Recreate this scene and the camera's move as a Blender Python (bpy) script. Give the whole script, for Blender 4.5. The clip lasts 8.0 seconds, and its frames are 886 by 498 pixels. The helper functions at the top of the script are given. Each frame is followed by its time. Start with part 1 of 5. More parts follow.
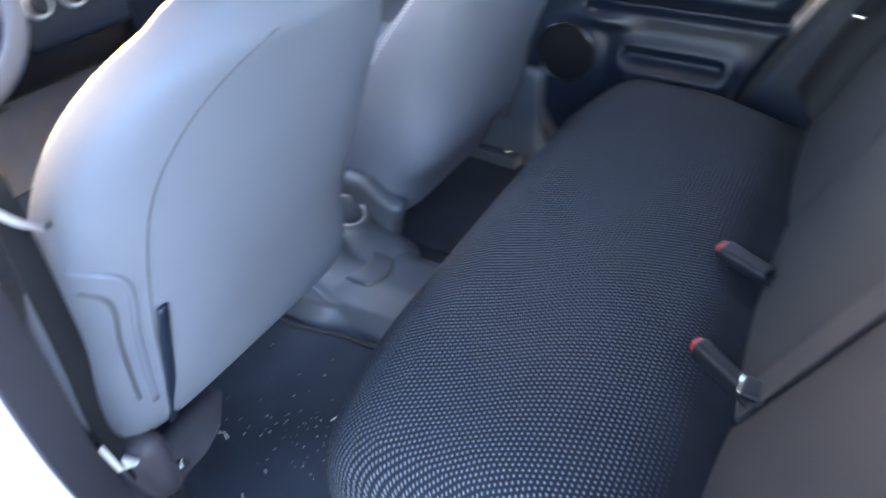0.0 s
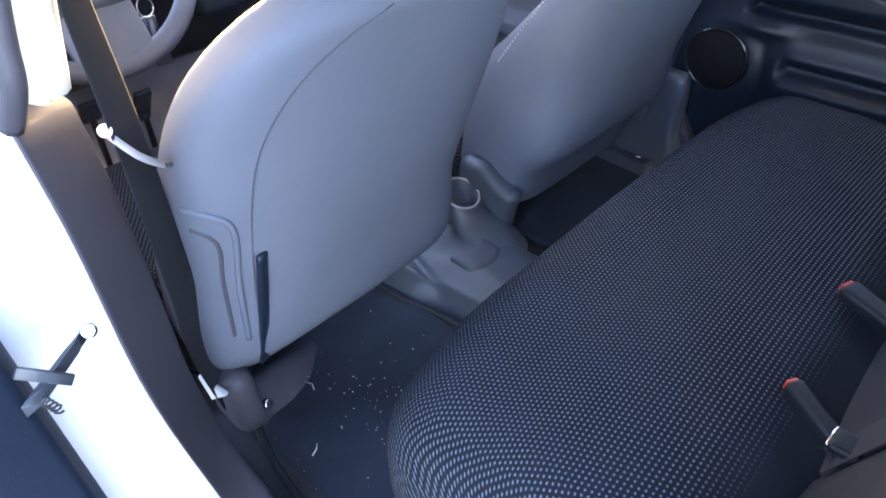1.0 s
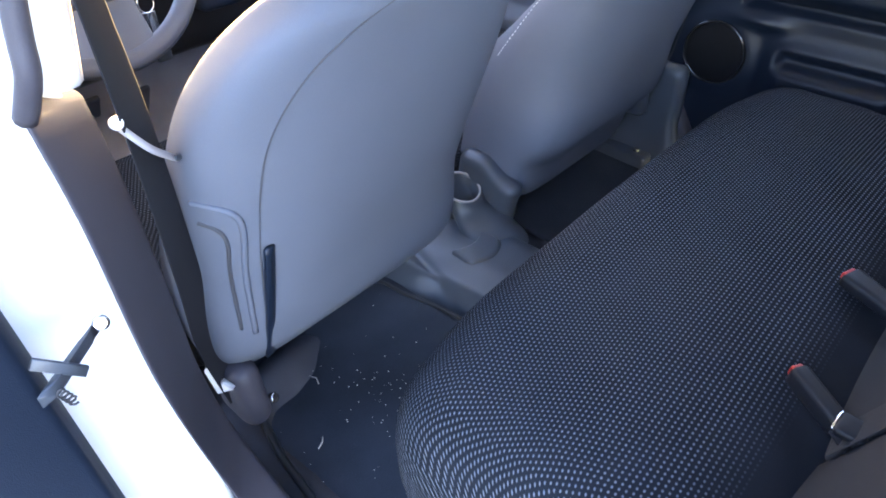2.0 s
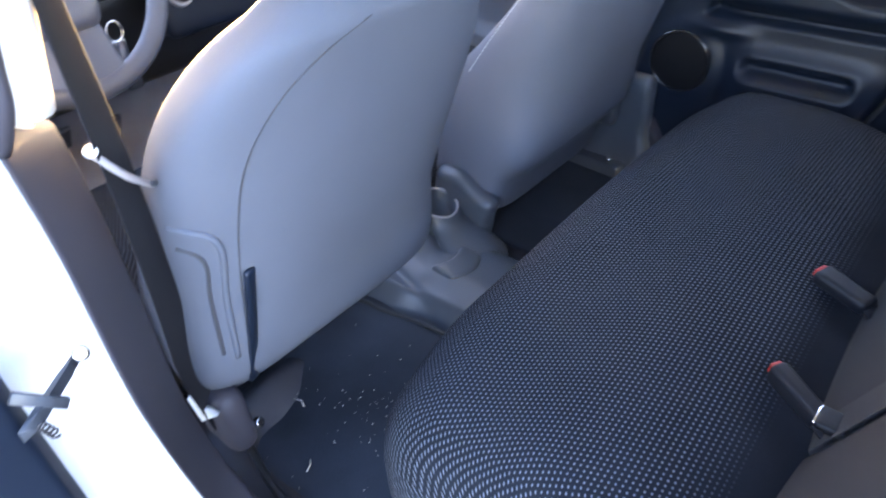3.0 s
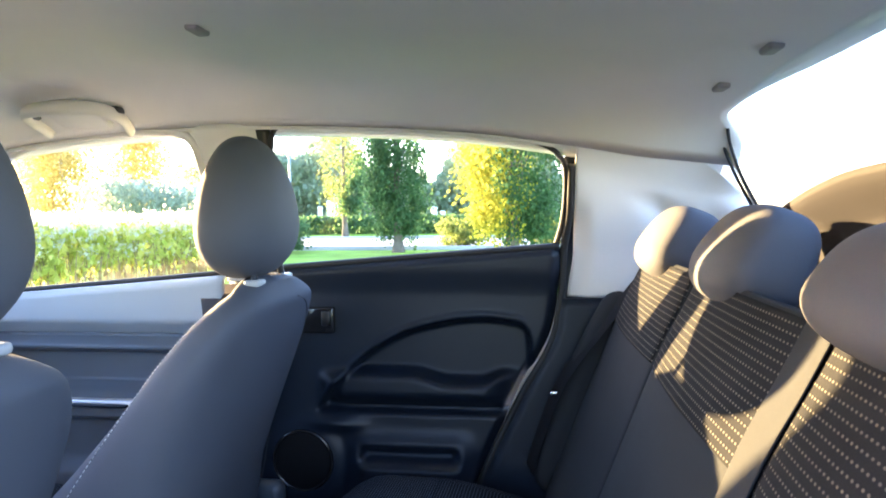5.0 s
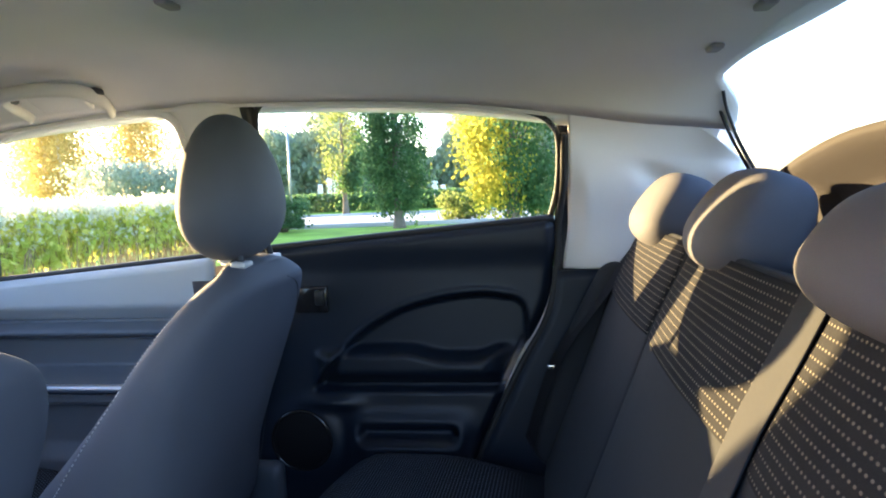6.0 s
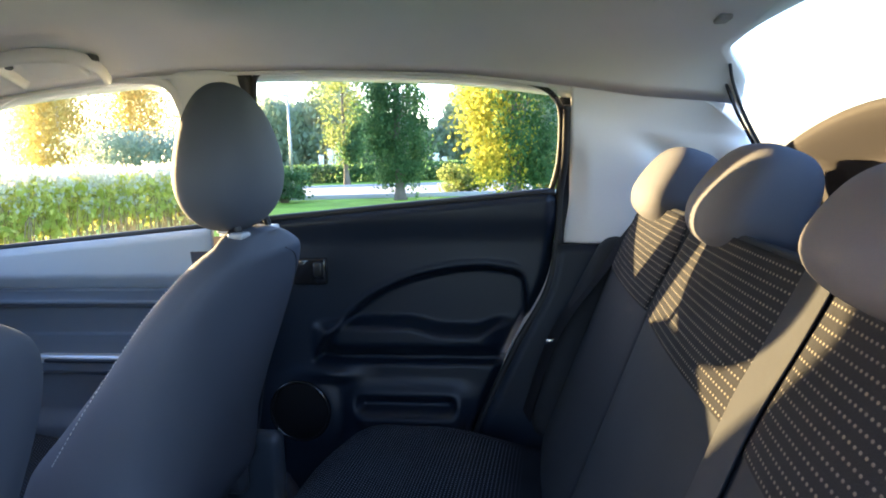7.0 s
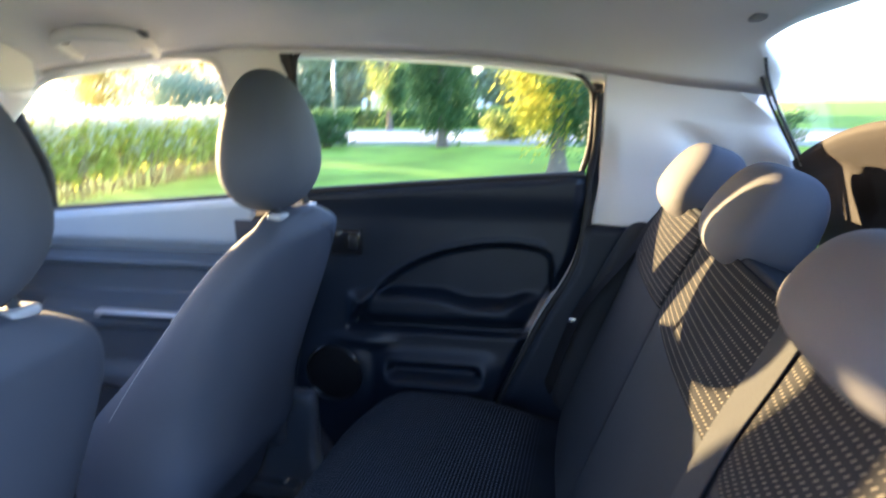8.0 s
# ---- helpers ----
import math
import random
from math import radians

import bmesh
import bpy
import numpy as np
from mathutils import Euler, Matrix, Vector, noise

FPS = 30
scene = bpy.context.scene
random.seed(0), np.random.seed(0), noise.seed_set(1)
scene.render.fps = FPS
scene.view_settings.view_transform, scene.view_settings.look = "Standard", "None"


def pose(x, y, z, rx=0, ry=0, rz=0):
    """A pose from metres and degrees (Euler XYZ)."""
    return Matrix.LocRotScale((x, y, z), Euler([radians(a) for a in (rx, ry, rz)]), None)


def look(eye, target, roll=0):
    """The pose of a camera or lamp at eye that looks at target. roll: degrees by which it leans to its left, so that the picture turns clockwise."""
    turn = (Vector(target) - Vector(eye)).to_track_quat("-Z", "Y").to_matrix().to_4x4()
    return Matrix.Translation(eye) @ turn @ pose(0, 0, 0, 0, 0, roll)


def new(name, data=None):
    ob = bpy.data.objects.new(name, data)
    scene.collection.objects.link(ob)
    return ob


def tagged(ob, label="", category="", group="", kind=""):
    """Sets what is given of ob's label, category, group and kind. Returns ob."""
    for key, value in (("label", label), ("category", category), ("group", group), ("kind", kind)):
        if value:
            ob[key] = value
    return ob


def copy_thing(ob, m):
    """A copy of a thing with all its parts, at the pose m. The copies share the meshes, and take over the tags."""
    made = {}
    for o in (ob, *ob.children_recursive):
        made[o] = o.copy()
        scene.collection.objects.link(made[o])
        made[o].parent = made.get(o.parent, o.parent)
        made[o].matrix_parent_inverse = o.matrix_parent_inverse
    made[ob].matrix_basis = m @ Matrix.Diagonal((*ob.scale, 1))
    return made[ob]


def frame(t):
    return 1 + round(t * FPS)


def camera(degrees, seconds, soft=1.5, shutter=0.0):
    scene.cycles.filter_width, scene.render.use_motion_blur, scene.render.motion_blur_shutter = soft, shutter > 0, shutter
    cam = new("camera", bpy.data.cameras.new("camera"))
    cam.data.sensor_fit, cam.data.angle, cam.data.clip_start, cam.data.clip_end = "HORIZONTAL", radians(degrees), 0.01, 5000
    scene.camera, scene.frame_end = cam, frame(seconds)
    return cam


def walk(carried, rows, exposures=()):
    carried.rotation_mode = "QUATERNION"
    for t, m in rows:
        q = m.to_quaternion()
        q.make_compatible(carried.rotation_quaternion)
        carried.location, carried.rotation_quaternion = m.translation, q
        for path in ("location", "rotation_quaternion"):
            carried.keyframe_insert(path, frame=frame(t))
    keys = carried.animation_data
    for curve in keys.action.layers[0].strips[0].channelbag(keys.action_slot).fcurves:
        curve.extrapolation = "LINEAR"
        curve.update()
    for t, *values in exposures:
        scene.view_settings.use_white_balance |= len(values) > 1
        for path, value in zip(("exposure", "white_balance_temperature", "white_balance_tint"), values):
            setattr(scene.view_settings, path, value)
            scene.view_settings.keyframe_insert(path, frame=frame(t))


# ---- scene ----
cam = camera(67.7, 8.0, soft=1.8, shutter=0.8)
PATH = [
    (0, (-0.789, 0.073, 1.189), (0.556, 0.874, -0.056), -1.9),
    (0.3, (-0.778, 0.064, 1.189), (0.456, 0.999, -0.078), -0.1),
    (0.5, (-0.777, 0.043, 1.191), (0.377, 1.084, -0.067), -1.4),
    (1, (-0.768, 0.03, 1.185), (0.33, 1.137, -0.067), -2.2),
    (1.2, (-0.774, 0.031, 1.185), (0.325, 1.136, -0.069), -1.8),
    (2.3, (-0.783, 0.034, 1.182), (0.327, 1.123, -0.076), -2.7),
    (2.5, (-0.781, 0.031, 1.183), (0.342, 1.115, -0.068), -2.5),
    (3, (-0.787, 0.031, 1.183), (0.384, 1.098, -0.037), -3.5),
    (3.5, (-0.796, 0.033, 1.197), (0.608, 0.954, 0.11), -4.0),
    (3.7, (-0.792, 0.028, 1.197), (0.747, 0.851, 0.221), -3.4),
    (4, (-0.783, 0.048, 1.167), (0.949, 0.684, 0.396), -2.8),
    (4.2, (-0.783, 0.056, 1.146), (1.078, 0.572, 0.627), -2.1),
    (4.5, (-0.761, 0.052, 1.141), (1.201, 0.351, 0.889), -0.7),
    (4.7, (-0.761, 0.06, 1.136), (1.218, 0.329, 1.038), -0.5),
    (5.8, (-0.735, 0.042, 1.129), (1.236, 0.336, 0.96), -2.4),
    (6, (-0.73, 0.041, 1.131), (1.241, 0.324, 0.946), -2.5),
    (6.5, (-0.72, 0.038, 1.13), (1.248, 0.316, 0.907), -2.2),
    (7, (-0.72, 0.04, 1.131), (1.241, 0.327, 0.863), -1.9),
    (7.5, (-0.735, 0.04, 1.141), (1.222, 0.343, 0.861), -1.7),
    (7.8, (-0.743, 0.03, 1.17), (1.2, 0.376, 0.844), -1.7),
    (8, (-0.754, 0.011, 1.202), (1.158, 0.416, 0.778), -0.6),
]
EXPOSURES = [(0.0, 6.2, 5700, 30), (0.5, 6.26, 5800, 33), (1.0, 5.75, 5650, 35), (3.0, 5.91, 5700, 36), (3.5, 5.97, 5650, 38), (4.0, 5.71, 5400, 41), (4.5, 5.55, 5200, 42),
             (4.7, 5.2, 5150, 37), (5.8, 4.15, 5020, 30), (6.6, 3.88, 5040, 30), (7.0, 4.02, 4950, 30), (7.5, 4.15, 4920, 31), (8.0, 4.28, 4920, 33)]
walk(cam, [(t, look(eye, target, roll)) for t, eye, target, roll in PATH], EXPOSURES)

# ---- daylight: a low sun ahead and to the passenger's side, clear sky ----
SUN_AZ, SUN_EL = 32.3, 6.2   # degrees from +y towards +x, degrees up
world = bpy.data.worlds.new("sky")
scene.world = world
world.use_nodes = True
wn = world.node_tree.nodes
sky = wn.new("ShaderNodeTexSky")
sky.sky_type = "NISHITA"
sky.sun_disc = False
sky.sun_elevation = radians(SUN_EL)
sky.sun_rotation = radians(SUN_AZ)
wn["Background"].inputs["Strength"].default_value = 0.105
world.node_tree.links.new(sky.outputs[0], wn["Background"].inputs["Color"])
sun = new("sun", bpy.data.lights.new("sun", "SUN"))
sun.data.energy, sun.data.angle, sun.data.color = 2.7, radians(0.6), (1.0, 0.67, 0.19)
sd = Vector((math.sin(radians(SUN_AZ)) * math.cos(radians(SUN_EL)), math.cos(radians(SUN_AZ)) * math.cos(radians(SUN_EL)), math.sin(radians(SUN_EL))))
sun.matrix_world = look(sd * 50, (0, 0, 0))


# ---- materials ----
def material(name, color, rough=0.6, var=0.25, scale=40.0, bump=0.2, metal=0.0, grain=400.0, spec=0.5, sheen=0.0, coat=0.0):
    """Two-scale noise on colour and a fine relief."""
    m = bpy.data.materials.new(name)
    m.use_nodes = True
    nt = m.node_tree
    b = nt.nodes["Principled BSDF"]
    b.inputs["Roughness"].default_value = rough
    b.inputs["Metallic"].default_value = metal
    b.inputs["Specular IOR Level"].default_value = spec
    b.inputs["Sheen Weight"].default_value = sheen
    b.inputs["Coat Weight"].default_value = coat
    tc = nt.nodes.new("ShaderNodeTexCoord")
    big, fine = nt.nodes.new("ShaderNodeTexNoise"), nt.nodes.new("ShaderNodeTexNoise")
    big.inputs["Scale"].default_value, big.inputs["Detail"].default_value = scale / 8, 4
    fine.inputs["Scale"].default_value, fine.inputs["Detail"].default_value = grain, 3
    for n in (big, fine):
        nt.links.new(tc.outputs["Object"], n.inputs["Vector"])
    mixv = nt.nodes.new("ShaderNodeMath")
    mixv.operation = "MULTIPLY_ADD"
    nt.links.new(fine.outputs["Fac"], mixv.inputs[0])
    mixv.inputs[1].default_value = 0.5
    nt.links.new(big.outputs["Fac"], mixv.inputs[2])
    ramp = nt.nodes.new("ShaderNodeValToRGB")
    lo, hi = 1 - var, 1 + var
    ramp.color_ramp.elements[0].position, ramp.color_ramp.elements[1].position = 0.45, 1.05
    ramp.color_ramp.elements[0].color = (*[min(1, c * lo) for c in color], 1)
    ramp.color_ramp.elements[1].color = (*[min(1, c * hi) for c in color], 1)
    nt.links.new(mixv.outputs[0], ramp.inputs[0])
    nt.links.new(ramp.outputs[0], b.inputs["Base Color"])
    if bump:
        bp = nt.nodes.new("ShaderNodeBump")
        bp.inputs["Strength"].default_value, bp.inputs["Distance"].default_value = bump, 0.001
        nt.links.new(fine.outputs["Fac"], bp.inputs["Height"])
        nt.links.new(bp.outputs[0], b.inputs["Normal"])
    return m


def fabric_dots(name, base, dot, pitch_u, pitch_v, vz, size=0.33, squash=1.35, field=None):
    """Woven cloth with staggered rows of pale stitches; rows run along x, and are counted along y, z by the weights in vz."""
    m = material(name, base, 0.95, 0.3, 60, 0.3, grain=900, spec=0.08)
    nt = m.node_tree
    L = nt.links.new

    def math_node(op, a, b=None):
        n = nt.nodes.new("ShaderNodeMath")
        n.operation = op
        for i, v in enumerate((a, b)):
            if v is None:
                continue
            if isinstance(v, (int, float)):
                n.inputs[i].default_value = v
            else:
                L(v, n.inputs[i])
        return n.outputs[0]

    tc, sep = nt.nodes.new("ShaderNodeTexCoord"), nt.nodes.new("ShaderNodeSeparateXYZ")
    L(tc.outputs["Object"], sep.inputs[0])
    v = math_node("DIVIDE", math_node("ADD", math_node("MULTIPLY", sep.outputs[1], vz[0]), math_node("MULTIPLY", sep.outputs[2], vz[1])), pitch_v)
    row = math_node("FLOOR", v)
    u = math_node("ADD", math_node("DIVIDE", sep.outputs[0], pitch_u), math_node("MULTIPLY", math_node("FLOORED_MODULO", row, 2.0), 0.5))
    fu = math_node("MULTIPLY", math_node("SUBTRACT", math_node("FRACT", u), 0.5), 1.0)
    fv = math_node("MULTIPLY", math_node("SUBTRACT", math_node("FRACT", v), 0.5), squash)
    d = math_node("SQRT", math_node("ADD", math_node("POWER", math_node("ABSOLUTE", fu), 2.0), math_node("POWER", math_node("ABSOLUTE", fv), 2.0)))
    mask = nt.nodes.new("ShaderNodeMapRange")
    mask.inputs["From Min"].default_value, mask.inputs["From Max"].default_value = size, size * 0.5
    L(d, mask.inputs["Value"])
    if field:
        edge = nt.nodes.new("ShaderNodeMapRange")
        edge.inputs["From Min"].default_value, edge.inputs["From Max"].default_value = field
        L(sep.outputs[1], edge.inputs["Value"])
        L(edge.outputs[0], mask.inputs["To Max"])
    mix = nt.nodes.new("ShaderNodeMix")
    mix.data_type = "RGBA"
    b = nt.nodes["Principled BSDF"]
    old = b.inputs["Base Color"].links[0].from_socket
    L(mask.outputs[0], mix.inputs["Factor"])
    L(old, mix.inputs["A"])
    mix.inputs["B"].default_value = (*dot, 1)
    L(mix.outputs["Result"], b.inputs["Base Color"])
    bp = nt.nodes.new("ShaderNodeBump")
    bp.inputs["Strength"].default_value, bp.inputs["Distance"].default_value = 0.6, 0.0015
    L(mask.outputs[0], bp.inputs["Height"])
    L(b.inputs["Normal"].links[0].from_socket, bp.inputs["Normal"])
    L(bp.outputs[0], b.inputs["Normal"])
    return m


def glass_pane(name, tint):
    m = bpy.data.materials.new(name)
    m.use_nodes = True
    nt = m.node_tree
    out = nt.nodes["Material Output"]
    tr, gl, fr, mix = (nt.nodes.new(k) for k in ("ShaderNodeBsdfTransparent", "ShaderNodeBsdfGlossy", "ShaderNodeLayerWeight", "ShaderNodeMixShader"))
    tr.inputs[0].default_value = (*tint, 1)
    gl.inputs["Roughness"].default_value = 0.02
    fr.inputs["Blend"].default_value = 0.12
    k = nt.nodes.new("ShaderNodeMath")
    k.operation = "MULTIPLY_ADD"
    k.inputs[1].default_value, k.inputs[2].default_value = 0.30, 0.02
    nt.links.new(fr.outputs["Facing"], k.inputs[0])
    nt.links.new(k.outputs[0], mix.inputs[0])
    nt.links.new(tr.outputs[0], mix.inputs[1])
    nt.links.new(gl.outputs[0], mix.inputs[2])
    nt.links.new(mix.outputs[0], out.inputs[0])
    return m


def leaf_material(name, dark, light):
    m = bpy.data.materials.new(name)
    m.use_nodes = True
    nt = m.node_tree
    b = nt.nodes["Principled BSDF"]
    b.inputs["Roughness"].default_value = 0.6
    b.inputs["Specular IOR Level"].default_value = 0.15
    geo, ramp = nt.nodes.new("ShaderNodeNewGeometry"), nt.nodes.new("ShaderNodeValToRGB")
    ramp.color_ramp.elements[0].color, ramp.color_ramp.elements[1].color = (*dark, 1), (*light, 1)
    nt.links.new(geo.outputs["Random Per Island"], ramp.inputs[0])
    nt.links.new(ramp.outputs[0], b.inputs["Base Color"])
    tl, add = nt.nodes.new("ShaderNodeBsdfTranslucent"), nt.nodes.new("ShaderNodeMixShader")
    nt.links.new(ramp.outputs[0], tl.inputs[0])
    add.inputs[0].default_value = 0.72
    nt.links.new(b.outputs[0], add.inputs[1])
    nt.links.new(tl.outputs[0], add.inputs[2])
    nt.links.new(add.outputs[0], nt.nodes["Material Output"].inputs[0])
    return m


M_SEAT = material("grey seat cloth", (0.088, 0.096, 0.118), 0.75, 0.12, 30, 0.25, grain=1200, spec=0.25)
M_BENCH = material("dark bench cloth", (0.026, 0.0275, 0.030), 0.9, 0.2, 30, 0.25, grain=1200, spec=0.2)
M_DOTS_CUSHION = fabric_dots("dotted cushion cloth", (0.0125, 0.0145, 0.0185), (0.150, 0.163, 0.190), 0.0066, 0.0047, (1.0, -1.0), 0.33, 1.35, (0.07, 0.125))
M_DOTS_BACK = fabric_dots("dotted backrest cloth", (0.020, 0.020, 0.022), (0.15, 0.135, 0.11), 0.0064, 0.0082, (0.0, 1.0), 0.32, 1.9)
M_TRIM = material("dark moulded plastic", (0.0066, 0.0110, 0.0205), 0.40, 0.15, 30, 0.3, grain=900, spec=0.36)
M_TRIM_GREY = material("grey moulded plastic", (0.044, 0.050, 0.060), 0.40, 0.12, 30, 0.25, grain=900)
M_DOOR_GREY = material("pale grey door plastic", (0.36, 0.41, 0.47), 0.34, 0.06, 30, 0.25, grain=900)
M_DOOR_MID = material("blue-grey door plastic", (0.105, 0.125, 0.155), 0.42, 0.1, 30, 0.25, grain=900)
M_SLEEVE = material("pale sleeve plastic", (0.42, 0.43, 0.45), 0.4, 0.06, 30, 0.05)
M_HEADREST = material("grey headrest cloth", (0.10, 0.099, 0.112), 0.8, 0.12, 30, 0.25, grain=1200, spec=0.25)
M_BLACK = material("black plastic", (0.014, 0.014, 0.015), 0.35, 0.2, 30, 0.1)
M_RUBBER = material("black rubber seal", (0.012, 0.012, 0.012), 0.6, 0.2, 30, 0.1)
M_PALE = material("pale grey pillar plastic", (0.76, 0.745, 0.73), 0.6, 0.05, 20, 0.15, grain=700)
M_HEADLINER = material("grey felt headliner", (0.68, 0.665, 0.645), 0.95, 0.08, 20, 0.35, grain=1500, spec=0.1)
M_CARPET = material("dark carpet", (0.044, 0.045, 0.053), 0.95, 0.35, 60, 0.8, grain=1400, spec=0.1)
M_MAT = material("dark floor mat", (0.026, 0.030, 0.038), 0.9, 0.45, 40, 0.6, grain=900, spec=0.15)
M_PAINT = material("white car paint", (0.80, 0.80, 0.79), 0.3, 0.03, 5, 0.0, coat=0.6)
M_BELT = material("dark belt webbing", (0.018, 0.018, 0.021), 0.85, 0.15, 60, 0.4, grain=1600, spec=0.1)
M_PILLAR = material("warm grey pillar plastic", (0.040, 0.037, 0.045), 0.55, 0.12, 30, 0.25, grain=900, spec=0.3)
# grey carpet, its tone raised to stand for daylight in the footwell
M_CARPET_LIT = material("grey footwell carpet in a lit tone", (0.32, 0.31, 0.33), 0.95, 0.25, 50, 0.7, grain=1200, spec=0.1)
M_CLIP = material("mid grey clip plastic", (0.26, 0.24, 0.24), 0.6, 0.1, 30, 0.1)
M_BUCKLE = material("matt black buckle plastic", (0.007, 0.008, 0.011), 0.5, 0.2, 30, 0.15, spec=0.3)
M_BELT_GREY = material("grey belt webbing", (0.034, 0.035, 0.038), 0.8, 0.12, 60, 0.4, grain=1600, spec=0.15)
M_CHROME = material("bright metal", (0.72, 0.72, 0.73), 0.2, 0.05, 30, 0.0, metal=1.0)
M_SILVER = material("silver plastic", (0.55, 0.56, 0.58), 0.35, 0.05, 30, 0.0, metal=0.6)
M_RED = material("red button plastic", (0.42, 0.03, 0.02), 0.4, 0.1, 30, 0.0)
M_WHITE = material("white plastic", (0.75, 0.74, 0.72), 0.5, 0.05, 30, 0.05)
M_WHEEL = material("grey wheel leatherette", (0.070, 0.080, 0.108), 0.45, 0.1, 30, 0.2)
M_GRILLE = material("black speaker grille", (0.004, 0.004, 0.005), 0.7, 0.3, 30, 0.8, grain=700, spec=0.15)
M_GLOSS = material("glossy black plastic", (0.012, 0.012, 0.013), 0.12, 0.1, 30, 0.0)
M_HATCH = material("brown-grey hatch plastic", (0.023, 0.020, 0.021), 0.75, 0.1, 30, 0.2, grain=900, spec=0.25)
M_ORANGE = material("amber radio display", (0.55, 0.22, 0.05), 0.3, 0.1, 30, 0.0)
M_CRUMB = material("pale crumbs", (0.5, 0.46, 0.38), 0.9, 0.3, 100, 0.2)
M_GLASS = glass_pane("window glass", (0.93, 0.96, 0.95))
M_LAWN = material("mown grass", (0.21, 0.33, 0.03), 0.9, 0.4, 6, 1.0, grain=60, spec=0.1)
M_ROAD = material("pale concrete road", (0.42, 0.41, 0.40), 0.9, 0.15, 4, 0.3, grain=60)
M_ASPHALT = material("worn car park asphalt", (0.21, 0.21, 0.21), 0.95, 0.25, 6, 0.6, grain=150)
M_BARK = material("grey bark", (0.16, 0.13, 0.10), 0.9, 0.4, 30, 0.8, grain=60)
M_STONE = material("white painted sign", (0.8, 0.8, 0.78), 0.7, 0.08, 10, 0.1)
M_POST = material("galvanised steel", (0.45, 0.46, 0.47), 0.45, 0.1, 10, 0.1, metal=0.6)
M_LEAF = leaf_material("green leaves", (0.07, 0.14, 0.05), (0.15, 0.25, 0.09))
# yellow with low sunlight put into it, for the crown's sun side
M_LEAF_SUN_SIDE = leaf_material("sun-side leaves in a lit tone", (0.40, 0.42, 0.03), (0.78, 0.66, 0.06))
# distance haze is mixed into this green, hence pale and greyish
M_LEAF_HAZED = leaf_material("far leaves paled for haze", (0.34, 0.40, 0.28), (0.52, 0.58, 0.40))
M_LEAF_HEDGE = leaf_material("pale hedge leaves", (0.48, 0.54, 0.08), (0.86, 0.82, 0.24))
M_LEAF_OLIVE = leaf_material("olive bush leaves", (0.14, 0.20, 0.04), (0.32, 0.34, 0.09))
M_STALK = material("dry stalks", (0.30, 0.22, 0.11), 0.9, 0.3, 30, 0.2)
M_FLOWER = leaf_material("cream flower heads", (0.70, 0.68, 0.52), (0.88, 0.86, 0.74))
M_BIRCH = leaf_material("golden birch leaves", (0.5, 0.42, 0.10), (0.85, 0.70, 0.24))


# ---- building helpers ----
def part(name, bm, mat, parent=None, label="", smooth=True):
    """Link a bmesh as one mesh object, under a thing or under a part."""
    me = bpy.data.meshes.new(name)
    bmesh.ops.recalc_face_normals(bm, faces=bm.faces)
    for f in bm.faces:
        f.smooth = smooth
    bm.to_mesh(me)
    bm.free()
    me.materials.append(mat)
    ob = new(name, me)
    if parent:
        ob.parent = parent
    if label:
        ob["label"] = label
    return ob


def thing(name, place, label, category, group="", kind="", rot=(0, 0, 0)):
    e = new(name)
    e.empty_display_size = 0.05
    e.matrix_world = pose(*place, *rot)
    return tagged(e, label, category, group, kind)


def curve_of(pairs):
    """A smooth function through (t, value) pairs."""
    ts = np.array([p[0] for p in pairs], float)
    vs = np.array([p[1] for p in pairs], float)

    def f(t):
        t = min(max(t, ts[0]), ts[-1])
        i = int(min(max(np.searchsorted(ts, t) - 1, 0), len(ts) - 2))
        h = ts[i + 1] - ts[i]
        def slope(k):
            if k == 0 or k == len(ts) - 1:
                a, b = (0, 1) if k == 0 else (k - 1, k)
                return (vs[b] - vs[a]) / (ts[b] - ts[a])
            return (vs[k + 1] - vs[k - 1]) / (ts[k + 1] - ts[k - 1])
        s = (t - ts[i]) / h
        return float((2*s**3 - 3*s**2 + 1) * vs[i] + (s**3 - 2*s**2 + s) * h * slope(i) + (-2*s**3 + 3*s**2) * vs[i+1] + (s**3 - s**2) * h * slope(i + 1))
    return f


def smooth01(a, b, x):
    t = min(max((x - a) / (b - a), 0.0), 1.0)
    return t * t * (3 - 2 * t)


